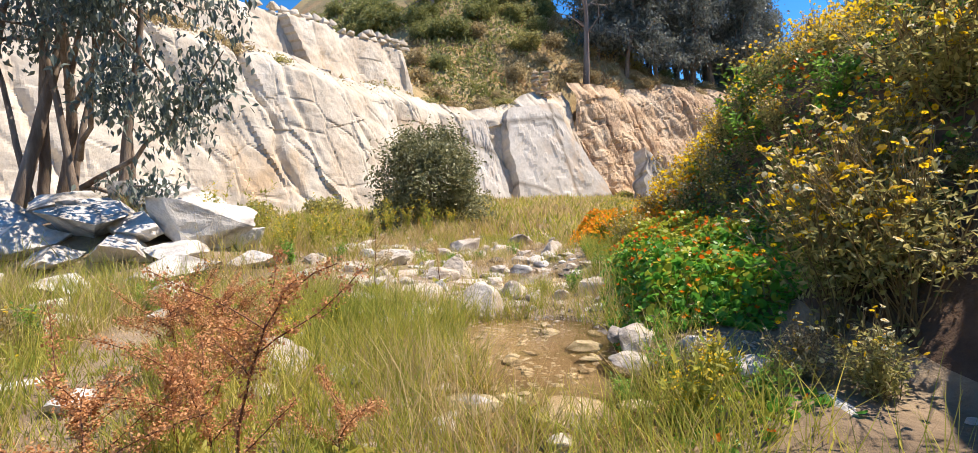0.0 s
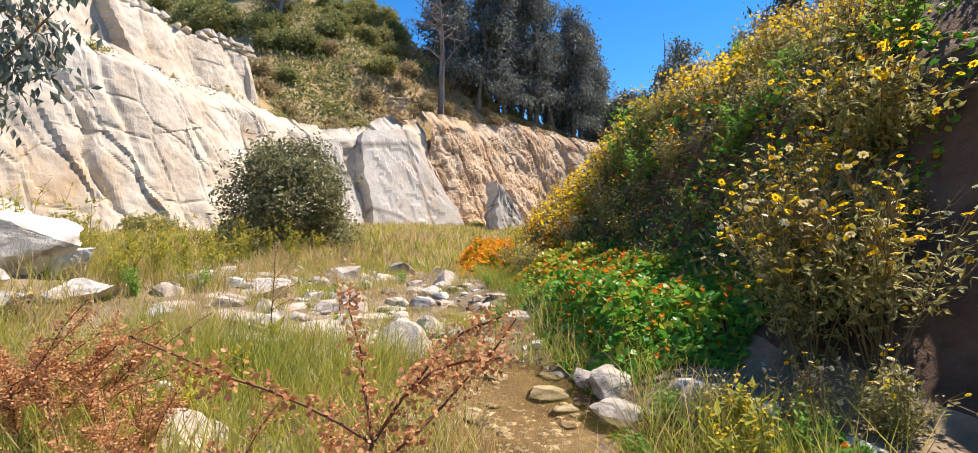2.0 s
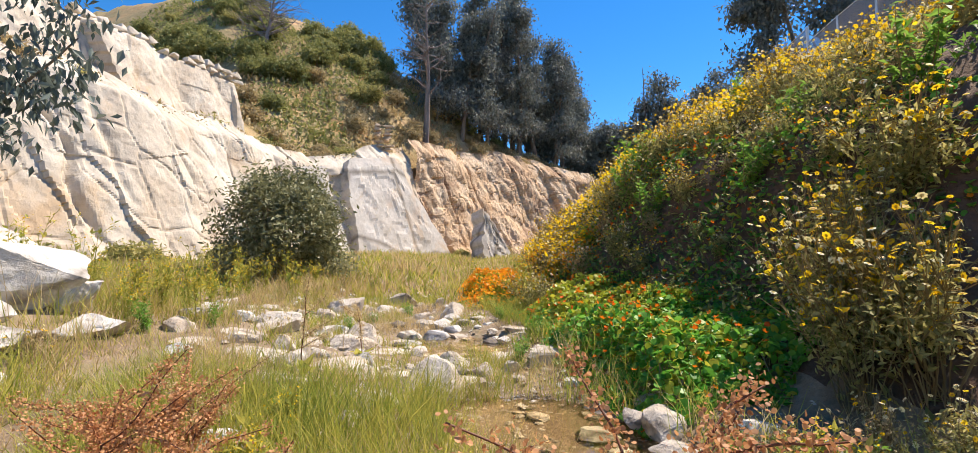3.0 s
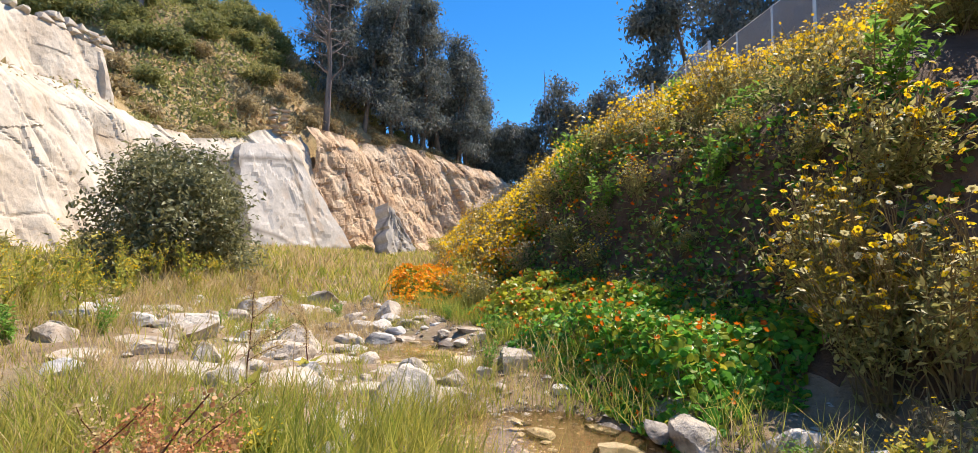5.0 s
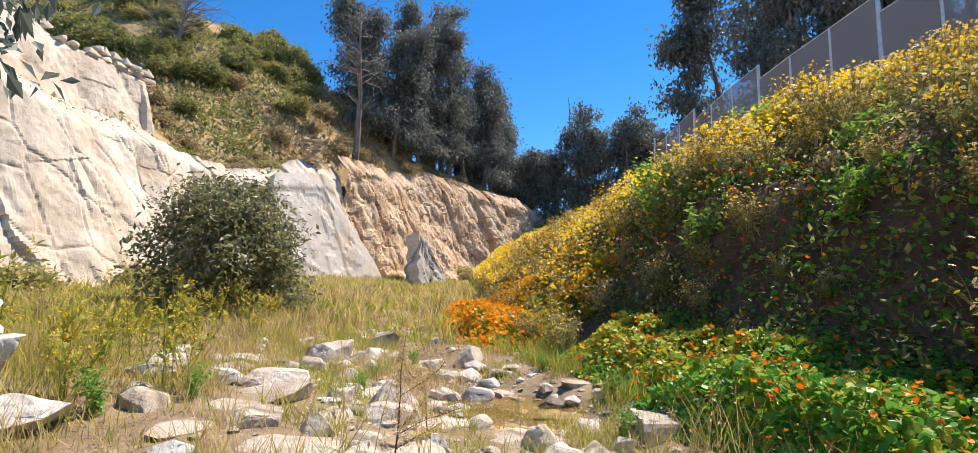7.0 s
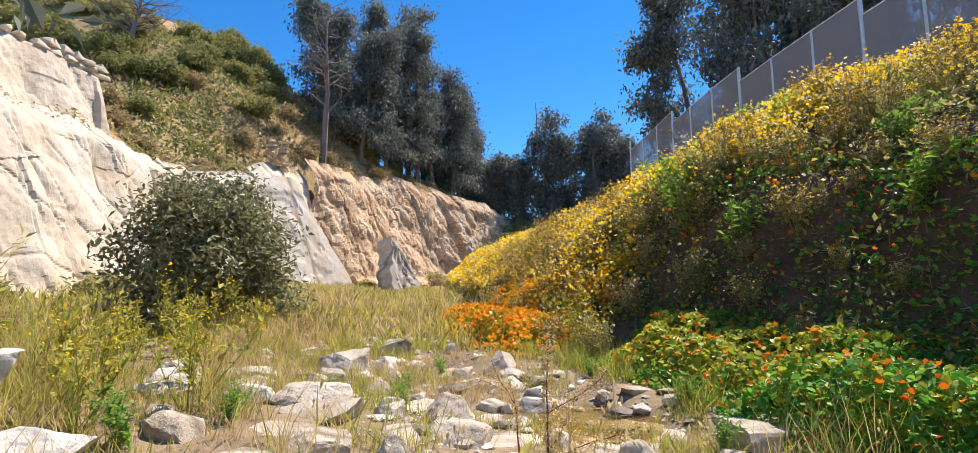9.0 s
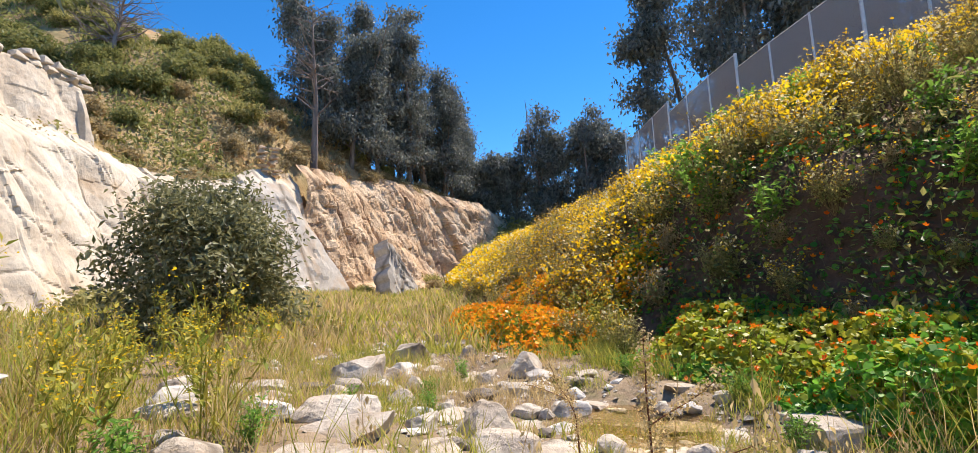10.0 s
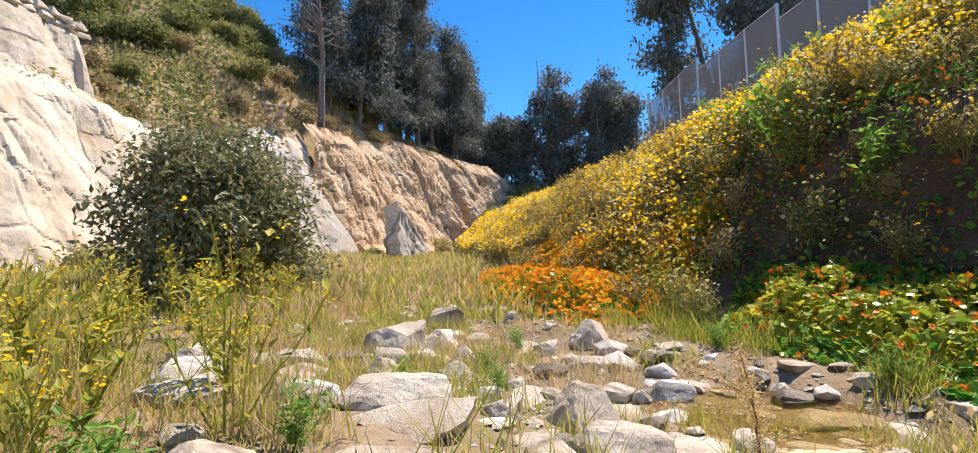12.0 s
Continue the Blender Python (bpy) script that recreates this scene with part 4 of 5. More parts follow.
def leaning_eucalyptus():
    """The near tree: several slim peeling trunks, drooping blue-green foliage, and low boughs over the stones."""
    rng = np.random.default_rng(44)
    x, y = -8.4, 10.9
    z = float(ground_z(x, y)) - 0.3
    thing = tagged(empty("multi_stem_eucalyptus", pose(x, y, z)), "multi-stemmed eucalyptus with peeling bark and drooping blue-green leaves", "tree")
    limb_sets, centres = [], []
    for k in range(9):
        line = wander(rng, (rng.normal(-0.3, 0.8), rng.normal(0, 0.4), 0), (rng.normal(0.02, 0.14), rng.normal(0, 0.1), 1), rng.uniform(6.5, 9), 12, 0.06, 0.02)
        part_data("trunk", mesh_data("trunk", *tube(line, rng.uniform(0.05, 0.13) * np.linspace(1.25, 0.25, 12), 8), M_BARK, True), thing)
        for _ in range(7):
            i = int(rng.integers(6, 12))
            a = rng.uniform(0, 6.283)
            limb = wander(rng, line[i], (math.cos(a), math.sin(a), rng.uniform(-0.2, 0.5)), rng.uniform(1.0, 2.2), 6, 0.2, -0.05)
            limb_sets.append(tube(limb, 0.035 * np.linspace(1, 0.2, 6), 5))
            centres += [limb[3], limb[4], limb[5], limb[5] + (0, 0, -0.3)]
    # low boughs towards the creek, the last of them hanging over the camera's way
    for start, ends in [((0.3, -0.1, 1.6), [(1.7, -1.3, 2.7), (2.9, -2.4, 2.6)]), ((0.2, 0, 1.0), [(1.9, -0.8, 1.5), (3.2, -1.5, 2.2), (4.2, -1.95, 3.0)]),
                        ((0.2, 0, 2.6), [(1.6, -0.8, 4.0), (3.0, -1.7, 4.4), (4.3, -2.4, 4.1)]), ((0.1, 0, 3.0), [(1.4, -0.8, 4.8), (3.0, -1.9, 5.2)]), ((0.1, 0, 3.0), [(1.0, -1.2, 4.0), (2.2, -2.2, 4.3)]), ((0.1, 0, 1.0), [(1.0, -0.2, 0.9), (2.1, -0.5, 0.95)])]:
        pts = np.array([start] + ends)
        t = np.linspace(0, len(pts) - 1, 10)
        line = np.stack([np.interp(t, np.arange(len(pts)), pts[:, i]) for i in range(3)], -1) + rng.normal(0, 0.03, (10, 3))
        part_data("bough", mesh_data("bough", *tube(line, 0.06 * np.linspace(1, 0.15, 10), 6), M_BARK, True), thing)
        for q in line[5:]:
            centres += [q + rng.normal(0, 0.18, 3) + (0, 0, -0.12) for _ in range(3)]
    for limb in limb_sets:
        part_data("limb", mesh_data("limb", *limb, M_BARK, True), thing)
    part_data("foliage", mesh_data("foliage", *leaves_round(rng, centres, np.array([0.22, 0.22, 0.22]), 44, 0.16, 1.1), M_EUC), thing)
    return thing


leaning_eucalyptus()

# ---- the round bush in the meadow ----
bush = tagged(empty("round_bush", pose(-2.2, 20.0, float(ground_z(-2.2, 20.0)))), "large rounded olive-green bush with narrow glossy leaves", "bush")
shrub_parts(bush, 2.4, 3.9, 520, 0.17, M_SHRUB, 3, None, 36, 0.22, 16, 0.5)

# ---- hill shrubs ----
KINDS = []
for i, (rx, rz, n, leaf, mat, label) in enumerate([
        (1.6, 2.0, 130, 0.34, M_HILLSHRUB, "dense dark green shrub on the hillside"), (1.9, 2.5, 150, 0.36, M_HILLSHRUB, "tall rounded green shrub on the hillside"),
        (1.2, 1.1, 90, 0.28, M_DRYBRUSH, "dry straw-coloured brush on the hillside"), (1.4, 1.5, 110, 0.3, M_SCRUB, "grey-green bush on the hillside"), (0.9, 0.7, 70, 0.22, M_DRYBRUSH, "low dry brush along the cliff edge")]):
    k = tagged(empty("hill_shrub"), label, "shrub", "hill shrubs")
    shrub_parts(k, rx, rz, n, leaf, mat, 60 + i, M_DEADWOOD, 16, 0.24, 6)
    k.location = (-60 - 6 * i, 60, float(ground_z(-60 - 6 * i, 60)))
    KINDS.append(k)
rng = np.random.default_rng(77)
made = 0
while made < 275:
    s = rng.uniform(CLIFF_RUN[1] - 8, CLIFF_RUN[6] + 16)
    back = 4.2 + 34 * rng.random() ** 1.4
    x, y, _, nx_, ny_, _ = cliff_point(np.array([s]))
    x, y = float(x[0] + nx_[0] * back), float(y[0] + ny_[0] * back)
    patch = float(fbm(x * 0.09, y * 0.09, 0, 3, 81))
    if back < 9.5 and CLIFF_RUN[1] - 4 < s < CLIFF_RUN[3] - 0.5:
        continue
    if back < 7.0:
        kind = KINDS[4] if rng.random() < 0.7 else KINDS[2]
    elif back < 14:
        kind = KINDS[int(rng.choice([2, 2, 3, 0]))]
    else:
        if patch < -0.16:
            continue
        kind = KINDS[int(rng.choice([0, 1, 0, 3, 1]))]
    size = rng.uniform(0.7, 1.25)
    copy_thing(kind, pose(x, y, float(ground_z(x, y)) - 0.15, 0, 0, rng.uniform(0, 360)) @ Matrix.Scale(size, 4))
    made += 1
for x, y, size, k in [(20, 57.5, 0.9, 2), (26, 64, 1.2, 3), (38, 68.5, 1.6, 2), (41, 70, 1.7, 2), (35, 66, 1.2, 3), (44, 72, 1.7, 0), (17, 55, 0.8, 3), (12.5, 50.0, 0.6, 3), (-4.6, 26.5, 0.75, 3), (-7.5, 24, 0.8, 3), (-9.5, 21.5, 0.7, 3), (-2.5, 31, 0.7, 2), (-0.5, 35, 0.6, 3), (34, 66.5, 1.3, 2), (38.5, 70.5, 1.6, 0), (42, 71, 1.8, 3), (46, 73, 2.0, 0), (49, 74.5, 2.2, 1), (53, 77, 2.3, 0), (44.5, 76, 2.0, 1), (50, 70, 1.6, 2), (24.5, 60, 0.8, 2), (29, 63, 1.0, 3)]:
    copy_thing(KINDS[k], pose(x, y, float(ground_z(x, y)) - 0.1, 0, 0, x * 50) @ Matrix.Scale(size, 4))
# dry brush along the bench between the cliff and its upper ledge
rng = np.random.default_rng(83)
for s in np.arange(CLIFF_RUN[1] + 2, CLIFF_RUN[4] - 1, 0.62):
    x, y, top, nx_, ny_, _ = cliff_point(np.array([s]))
    back = rng.uniform(3.2, 4.9)
    x, y = float(x[0] + nx_[0] * back), float(y[0] + ny_[0] * back)
    copy_thing(KINDS[int(rng.choice([4, 2, 4, 3]))], pose(x, y, max(float(ground_z(x, y)), float(top[0]) - 0.9) - 0.15, 0, 0, rng.uniform(0, 360)) @ Matrix.Scale(rng.uniform(0.6, 1.0), 4))
r = np.random.default_rng(91)
n = 85000
s_, b_ = r.uniform(CLIFF_RUN[1] - 12, CLIFF_RUN[6] + 25, n), 3.6 + 40 * r.random(n) ** 1.3
x, y, _, nx_, ny_, _ = cliff_point(s_)
x, y = x + nx_ * b_, y + ny_ * b_
green = fbm(x * 0.09, y * 0.09, 0, 4, 81)
for mask, mat, name, label in ((green + 0.02 * (b_ - 10) > 0.1, M_HILLSHRUB, "hill_scrub", "dense low green scrub covering the hillside"), (green + 0.02 * (b_ - 10) <= 0.1, M_DRYBRUSH, "hill_dry_grass", "dry straw-coloured grass and brush on the hillside")):
    q = mask & (green > -0.17) & ~((b_ > 5.0) & (b_ < 8.5) & (s_ > CLIFF_RUN[1] - 4) & (s_ < CLIFF_RUN[3] - 0.5))
    k = int(q.sum())
    v, f = strew(LEAF_V, LEAF_F, np.stack([x[q], y[q], ground_z(x[q], y[q]) + 0.9 * r.random(k) ** 2 * (0.6 + fbm(x[q] * 0.3, y[q] * 0.3, 0, 3, 83))], -1), turns(r.uniform(0, 6.283, k), r.normal(0.7, 0.5, k), r.normal(0, 0.6, k)), r.uniform(0.3, 0.65, k))
    tagged(new(name, mesh_data(name, v, f, mat)), label, "scrub", kind="stuff")


# ---- wire fence on the bank's crest ----
m, nt, bsdf = nodes_of("fine_wire_mesh")
bsdf.inputs["Base Color"].default_value = (0.36, 0.36, 0.37, 1)
bsdf.inputs["Metallic"].default_value, bsdf.inputs["Roughness"].default_value = 0.3, 0.55
clear = nt.nodes.new("ShaderNodeBsdfTransparent")
veil = nt.nodes.new("ShaderNodeMixShader")
weave = noise_node(nt, 40.0, 2, 0.5, position(nt))
veil_amount = nt.nodes.new("ShaderNodeMapRange")
veil_amount.inputs[3].default_value, veil_amount.inputs[4].default_value = 0.38, 0.62
nt.links.new(weave.outputs[0], veil_amount.inputs[0])
nt.links.new(veil_amount.outputs[0], veil.inputs[0])
nt.links.new(clear.outputs[0], veil.inputs[1])
nt.links.new(bsdf.outputs[0], veil.inputs[2])
nt.links.new(veil.outputs[0], nt.nodes["Material Output"].inputs[0])
M_WIRE = m
# dark green-brown leaves, with the lower bank's shade put into their colour
M_UNDER = leafy("shaded_undergrowth_leaf", (0.06, 0.05, 0.02), (0.16, 0.22, 0.06), 0.3, 1.1)
m, nt, bsdf = nodes_of("galvanised_steel")
bsdf.inputs["Metallic"].default_value, bsdf.inputs["Roughness"].default_value = 0.6, 0.5
nt.links.new(ramp(nt, noise_node(nt, 8, 4, 0.6, position(nt)).outputs[0], [(0.3, (0.6, 0.6, 0.58)), (0.7, (0.8, 0.8, 0.78))]), bsdf.inputs["Base Color"])
M_STEEL = m
FENCE = np.array([(26.5, 32.0), (22.2, 22.8), (20.5, 18.2), (18.6, 12.0), (17.6, 5.0), (17.0, -4.0)])
fence = tagged(empty("wire_fence", pose(22.2, 22.8, float(ground_z(22.2, 22.8)))), "grey wire mesh fence with steel posts, stepping down the bank crest", "fence")
run = np.concatenate([[0], np.cumsum(np.hypot(*np.diff(FENCE, axis=0).T))])
origin = np.array(fence.matrix_basis.translation)


def local(p):
    return np.asarray(p, float) - origin


at, bay = 0.0, 0
while at < run[-1] - 2.2:
    a = np.array([np.interp(at, run, FENCE[:, 0]), np.interp(at, run, FENCE[:, 1])])
    b = np.array([np.interp(at + 2.2, run, FENCE[:, 0]), np.interp(at + 2.2, run, FENCE[:, 1])])
    step = bay // 3
    za, zb = (11.45 + 0.012 * v + 0.24 * (bay % 3 + q) for q, v in ((0, at), (1, at + 2.2)))
    low = min(float(ground_z(*a)), float(ground_z(*b))) - 0.3
    corner = bay % 3 == 0
    part_data("post", mesh_data("post", *tube([local((*a, low)), local((*a, za - 0.5)), local((*a, za + (0.75 if corner else 0.02)))], [0.085 if corner else 0.06] * 3, 6), M_STEEL, True), fence)
    v = np.array([local((*a, low + 0.4)), local((*b, low + 0.4)), local((*b, zb)), local((*a, za))])
    off = np.cross(v[1] - v[0], (0, 0, 1))
    off = off / np.linalg.norm(off) * 0.008
    panel = part_data("mesh_panel", mesh_data("mesh_panel", np.concatenate([v - off, v + off]), [(3, 2, 1, 0), (4, 5, 6, 7), (0, 1, 5, 4), (1, 2, 6, 5), (2, 3, 7, 6), (3, 0, 4, 7)], M_WIRE), fence)
    part_data("top_rail", mesh_data("top_rail", *tube([v[3], (v[2] + v[3]) / 2, v[2]], [0.025] * 3, 5), M_STEEL, True), panel)
    at += 2.2
    bay += 1


# ---- the flowering bank ----
def daisy_plant(seed, height, spread, stems, leaves, heads, cream, label, leafmat=None, head=0.052, bare=0.2):
    rng = np.random.default_rng(seed)
    thing = tagged(empty("daisy_bush"), label, "flowering plant", "daisy bushes on the bank")
    stem_sets, spots, tips = [], [], []
    for _ in range(stems):
        a, out = rng.uniform(0, 6.283), rng.uniform(0.1, 1.0)
        line = wander(rng, rng.normal(0, 0.06, 3) * (1, 1, 0), (math.cos(a) * out * spread / height, math.sin(a) * out * spread / height, 1), height * rng.uniform(0.65, 1.1), 6, 0.12, 0.03)
        stem_sets.append(tube(line, 0.006 * np.linspace(1, 0.5, 6), 3))
        for _ in range(max(1, heads // stems)):
            fork = wander(rng, line[int(rng.integers(3, 5))], (line[-1] - line[-2]) + rng.normal(0, 0.08, 3), height * rng.uniform(0.12, 0.3), 4, 0.2, 0.1)
            stem_sets.append(tube(fork, 0.004 * np.linspace(1, 0.6, 4), 3))
            tips.append(fork[-1])
        f = rng.uniform(bare, 0.78, leaves // stems) * 4.99
        i = f.astype(int)
        spots.append(line[i] + (line[i + 1] - line[i]) * (f - i)[:, None] + rng.normal(0, 0.05, (len(f), 3)))
    spots, tips = np.concatenate(spots), np.array(tips)
    n = len(spots)
    tagged(part_data("stem_tangle", mesh_data("stem_tangle", *joined(stem_sets), M_STEM), thing), kind="stuff")
    part_data("foliage", mesh_data("foliage", *strew(LEAF_V, LEAF_F, spots, turns(rng.uniform(0, 6.283, n), rng.normal(0.4, 0.6, n), rng.normal(0, 0.6, n)), rng.uniform(0.04, 0.085, n)), leafmat or M_SCRUB), thing)
    k = len(tips)
    pale = rng.random(k) < cream
    rots, size = turns(rng.uniform(0, 6.283, k), rng.normal(0, 0.6, k), rng.normal(0, 0.6, k)), head * rng.uniform(0.85, 1.4, k)
    for mask, mat, name in ((~pale, M_YELLOW, "yellow_bloom"), (pale, M_CREAM, "cream_bloom")):
        if mask.any():
            part_data(name, mesh_data(name, *strew(PETAL_V, PETAL_F, tips[mask], rots[mask], size[mask]), mat), thing, name.replace("_", " "))["kind"] = "stuff"
    part_data("bloom_centre", mesh_data("bloom_centre", *strew(HEX_V, HEX_F, tips + rots[:, :, 2] * 0.007, rots, size * 0.4), M_EYE), thing)["kind"] = "stuff"
    return thing


def fresh_plant(seed, height, leafmat, label, leaf=0.12, name="leafy_plant"):
    rng = np.random.default_rng(seed)
    thing = tagged(empty(name), label, "plant", "leafy plants on the bank")
    sets, spots = [], []
    for _ in range(9):
        line = wander(rng, rng.normal(0, 0.08, 3) * (1, 1, 0), (rng.normal(0, 0.35), rng.normal(0, 0.35), 1), height * rng.uniform(0.7, 1.1), 7, 0.08)
        sets.append(tube(line, 0.008 * np.linspace(1, 0.4, 7), 4))
        f = rng.uniform(0.15, 1, 42) * 5.99
        i = f.astype(int)
        spots.append(line[i] + (line[i + 1] - line[i]) * (f - i)[:, None] + rng.normal(0, 0.03, (42, 3)))
    spots = np.concatenate(spots)
    n = len(spots)
    tagged(part_data("stem_tangle", mesh_data("stem_tangle", *joined(sets), M_STEM), thing), kind="stuff")
    part_data("foliage", mesh_data("foliage", *strew(LEAF_V, LEAF_F, spots, turns(rng.uniform(0, 6.283, n), rng.normal(0.1, 0.5, n), rng.normal(0, 0.4, n)), leaf * rng.uniform(0.6, 1.3, n)), leafmat), thing)
    return thing


BANK_KINDS = [
    daisy_plant(1, 1.1, 0.7, 28, 1700, 190, 0.12, "daisy bush thick with yellow flowers on the sunny bank"),
    daisy_plant(2, 1.0, 0.75, 26, 1700, 160, 0.2, "daisy bush thick with yellow flowers on the sunny bank"),
    daisy_plant(3, 0.95, 0.7, 24, 1500, 80, 0.6, "straggling daisy bush with white and yellow flowers"),
    daisy_plant(4, 0.9, 0.8, 30, 900, 30, 0.4, "half-dry daisy bush with few flowers and brown stems", M_DRYBRUSH),
    fresh_plant(5, 0.95, M_FRESH, "fresh green leafy plant growing out of the bank"),
    daisy_plant(6, 1.3, 0.8, 30, 1300, 190, 0.3, "tall airy daisy bush with yellow and cream flowers", None, 0.054, 0.35)]
for i, k in enumerate(BANK_KINDS):
    x, y = 14.0 + 0.9 * i, 2.0
    k.matrix_basis = pose(x, y, float(ground_z(x, y)) - 0.05)


def bare_bank(x, y):
    """The steep dark earth at the start of the bank, where nothing grows."""
    return (x < 7.5) & (y < 2.0 + 0.68 * x + 0.5 * fbm(x * 0.7, y * 0.7, 0, 2, 15))


def on_bank(d, y):
    """A place d metres up the bank from its foot."""
    toe = float(np.interp(y, TOE_Y, TOE_X))
    lean = float(np.interp(y + 0.5, TOE_Y, TOE_X) - np.interp(y - 0.5, TOE_Y, TOE_X))
    n = math.hypot(1, lean)
    return toe + d / n, y - d * lean / n


rng = np.random.default_rng(88)
spots = []
tries = 0
while len(spots) < 345 and tries < 20000:
    tries += 1
    y = 3.2 + 26 * rng.random() ** 1.3
    d = 0.2 + 13 * rng.random() ** 1.45
    x, y = on_bank(d, y)
    if y < 2.5 or bare_bank(x, y) or any((x - a) ** 2 + (y - b) ** 2 < 0.36 for a, b in spots):
        continue
    if d < (0.7 if y < 14 else 0.4):
        continue
    spots.append((x, y))
    d = float(slope_depth(x, y))
    shade = d < 3.6 and y < 15
    kind = int(rng.choice([2, 3, 4, 3, 2, 5] if shade else [0, 1, 0, 5, 2, 1, 4]))
    if y > 12 and not shade:
        kind = int(rng.choice([0, 1, 5, 2, 3]))
    size = rng.uniform(0.75, 1.2) * (0.62 if y < 11 and d < 2.6 else 1.0)
    copy_thing(BANK_KINDS[kind], pose(x, y, float(ground_z(x, y)) - 0.06, rng.normal(0, 6), rng.normal(-12, 6), rng.uniform(0, 360)) @ Matrix.Scale(size, 4))
# the tall daisies that lean out over the dry path
for x, y, size, kind in [(3.0, 4.9, 1.15, 5), (3.3, 4.5, 1.25, 5), (3.4, 5.4, 1.15, 5), (3.7, 5.0, 1.2, 2), (4.0, 5.8, 1.1, 0), (2.35, 4.3, 0.7, 3), (2.6, 3.9, 0.7, 2), (4.3, 3.3, 1.1, 3), (4.4, 5.4, 1.4, 1), (3.1, 2.6, 0.8, 3)]:
    copy_thing(BANK_KINDS[kind], pose(x, y, float(ground_z(x, y)) - 0.06, 0, -10, x * 99) @ Matrix.Scale(size, 4))


def bank_cover(n, near, far, seed, power=1.0):
    """Random places on the bank: x, y, d."""
    r = np.random.default_rng(seed)
    y = near + (far - near) * r.random(n) ** power
    d = 17 * r.random(n) ** 1.15
    toe = np.interp(y, TOE_Y, TOE_X)
    lean = np.interp(y + 0.5, TOE_Y, TOE_X) - np.interp(y - 0.5, TOE_Y, TOE_X)
    k = np.hypot(1, lean)
    x, y2 = toe + d / k, y - d * lean / k
    grown = ~bare_bank(x, y2)
    return x[grown], y2[grown], slope_depth(x, y2)[grown], r


x, y, d, r = bank_cover(70000, 3.5, 85, 5, 1.7)
keep = (d > 0.15) & (fbm(x * 0.6, y * 0.6, 0, 3, 51) > -0.22) & ((d > 3.0) | (y > 13) | (r.random(len(x)) < 0.35))
x, y, d = x[keep], y[keep], d[keep]
n = len(x)
far = 1 + smooth(14, 60, y) * 2.2
tall = r.random(n) ** 1.5 * (0.35 + 0.55 * (fbm(x * 0.5, y * 0.5, 0, 3, 52) + 0.4)) * smooth(0, 1.5, d)
v, f = strew(LEAF_V, LEAF_F, np.stack([x, y, ground_z(x, y) + np.maximum(tall, 0.02)], -1), turns(r.uniform(0, 6.283, n), r.normal(0.5, 0.6, n), r.normal(0, 0.6, n)), r.uniform(0.09, 0.2, n) * far)
tagged(new("bank_scrub", mesh_data("bank_scrub", v, f, M_SCRUB)), "low grey-green and straw-coloured scrub covering the bank", "scrub", kind="stuff")
x, y, d, r = bank_cover(120000, 4, 85, 6, 1.6)
patch = fbm(x * 0.35, y * 0.35, 0, 4, 53)
keep = (patch > 0.04 - 0.24 * smooth(3, 8, d)) & ((d > 2.8) | (y > 13)) & (d > 0.4)
x, y, d = x[keep], y[keep], d[keep]
n = len(x)
far = 1 + smooth(12, 60, y) * 1.8
where = np.stack([x, y, ground_z(x, y) + r.uniform(0.7, 1.2, n) * (0.7 + 0.5 * (fbm(x * 0.8, y * 0.8, 0, 3, 54) + 0.3))], -1)
rots = turns(r.uniform(0, 6.283, n), r.normal(0, 0.65, n), r.normal(0, 0.65, n))
size = 0.055 * r.uniform(0.7, 1.3, n) * far * (1 + 0.25 * smooth(5, 12, y))
pale = r.random(n) < 0.16
for mask, mat, name in ((~pale, M_YELLOW, "yellow_blossom"), (pale, M_CREAM, "cream_blossom")):
    v, f = strew(HEX_V, HEX_F, where[mask], rots[mask], size[mask])
    tagged(new(name, mesh_data(name, v, f, mat)), name.replace("_", " ") + " scattered thickly over the bank", "flowers", kind="stuff")


# undergrowth of the lower bank, its leaf colour deepened to add to the shade
x, y, d, r = bank_cover(60000, 3.0, 17, 8, 1.0)
keep = (d > 0.5) & (d < 4.2) & (fbm(x * 0.9, y * 0.9, 0, 3, 57) > -0.3)
x, y, d = x[keep], y[keep], d[keep]
n = len(x)
tall = r.random(n) ** 1.3 * 0.55 * np.clip(0.8 + 1.2 * fbm(x * 0.8, y * 0.8, 0, 3, 58), 0.1, 1.4) * smooth(4.4, 3.2, d)
v, f = strew(LEAF_V, LEAF_F, np.stack([x - tall * 0.35, y, ground_z(x, y) + np.maximum(tall, 0.02)], -1), turns(r.uniform(0, 6.283, n), r.normal(0.3, 0.6, n), r.normal(0, 0.6, n)), r.uniform(0.05, 0.13, n))
tagged(new("bank_undergrowth", mesh_data("bank_undergrowth", v, f, M_UNDER)), "dark green and brown undergrowth, darkened further for the steep bank's shade", "scrub", kind="stuff")


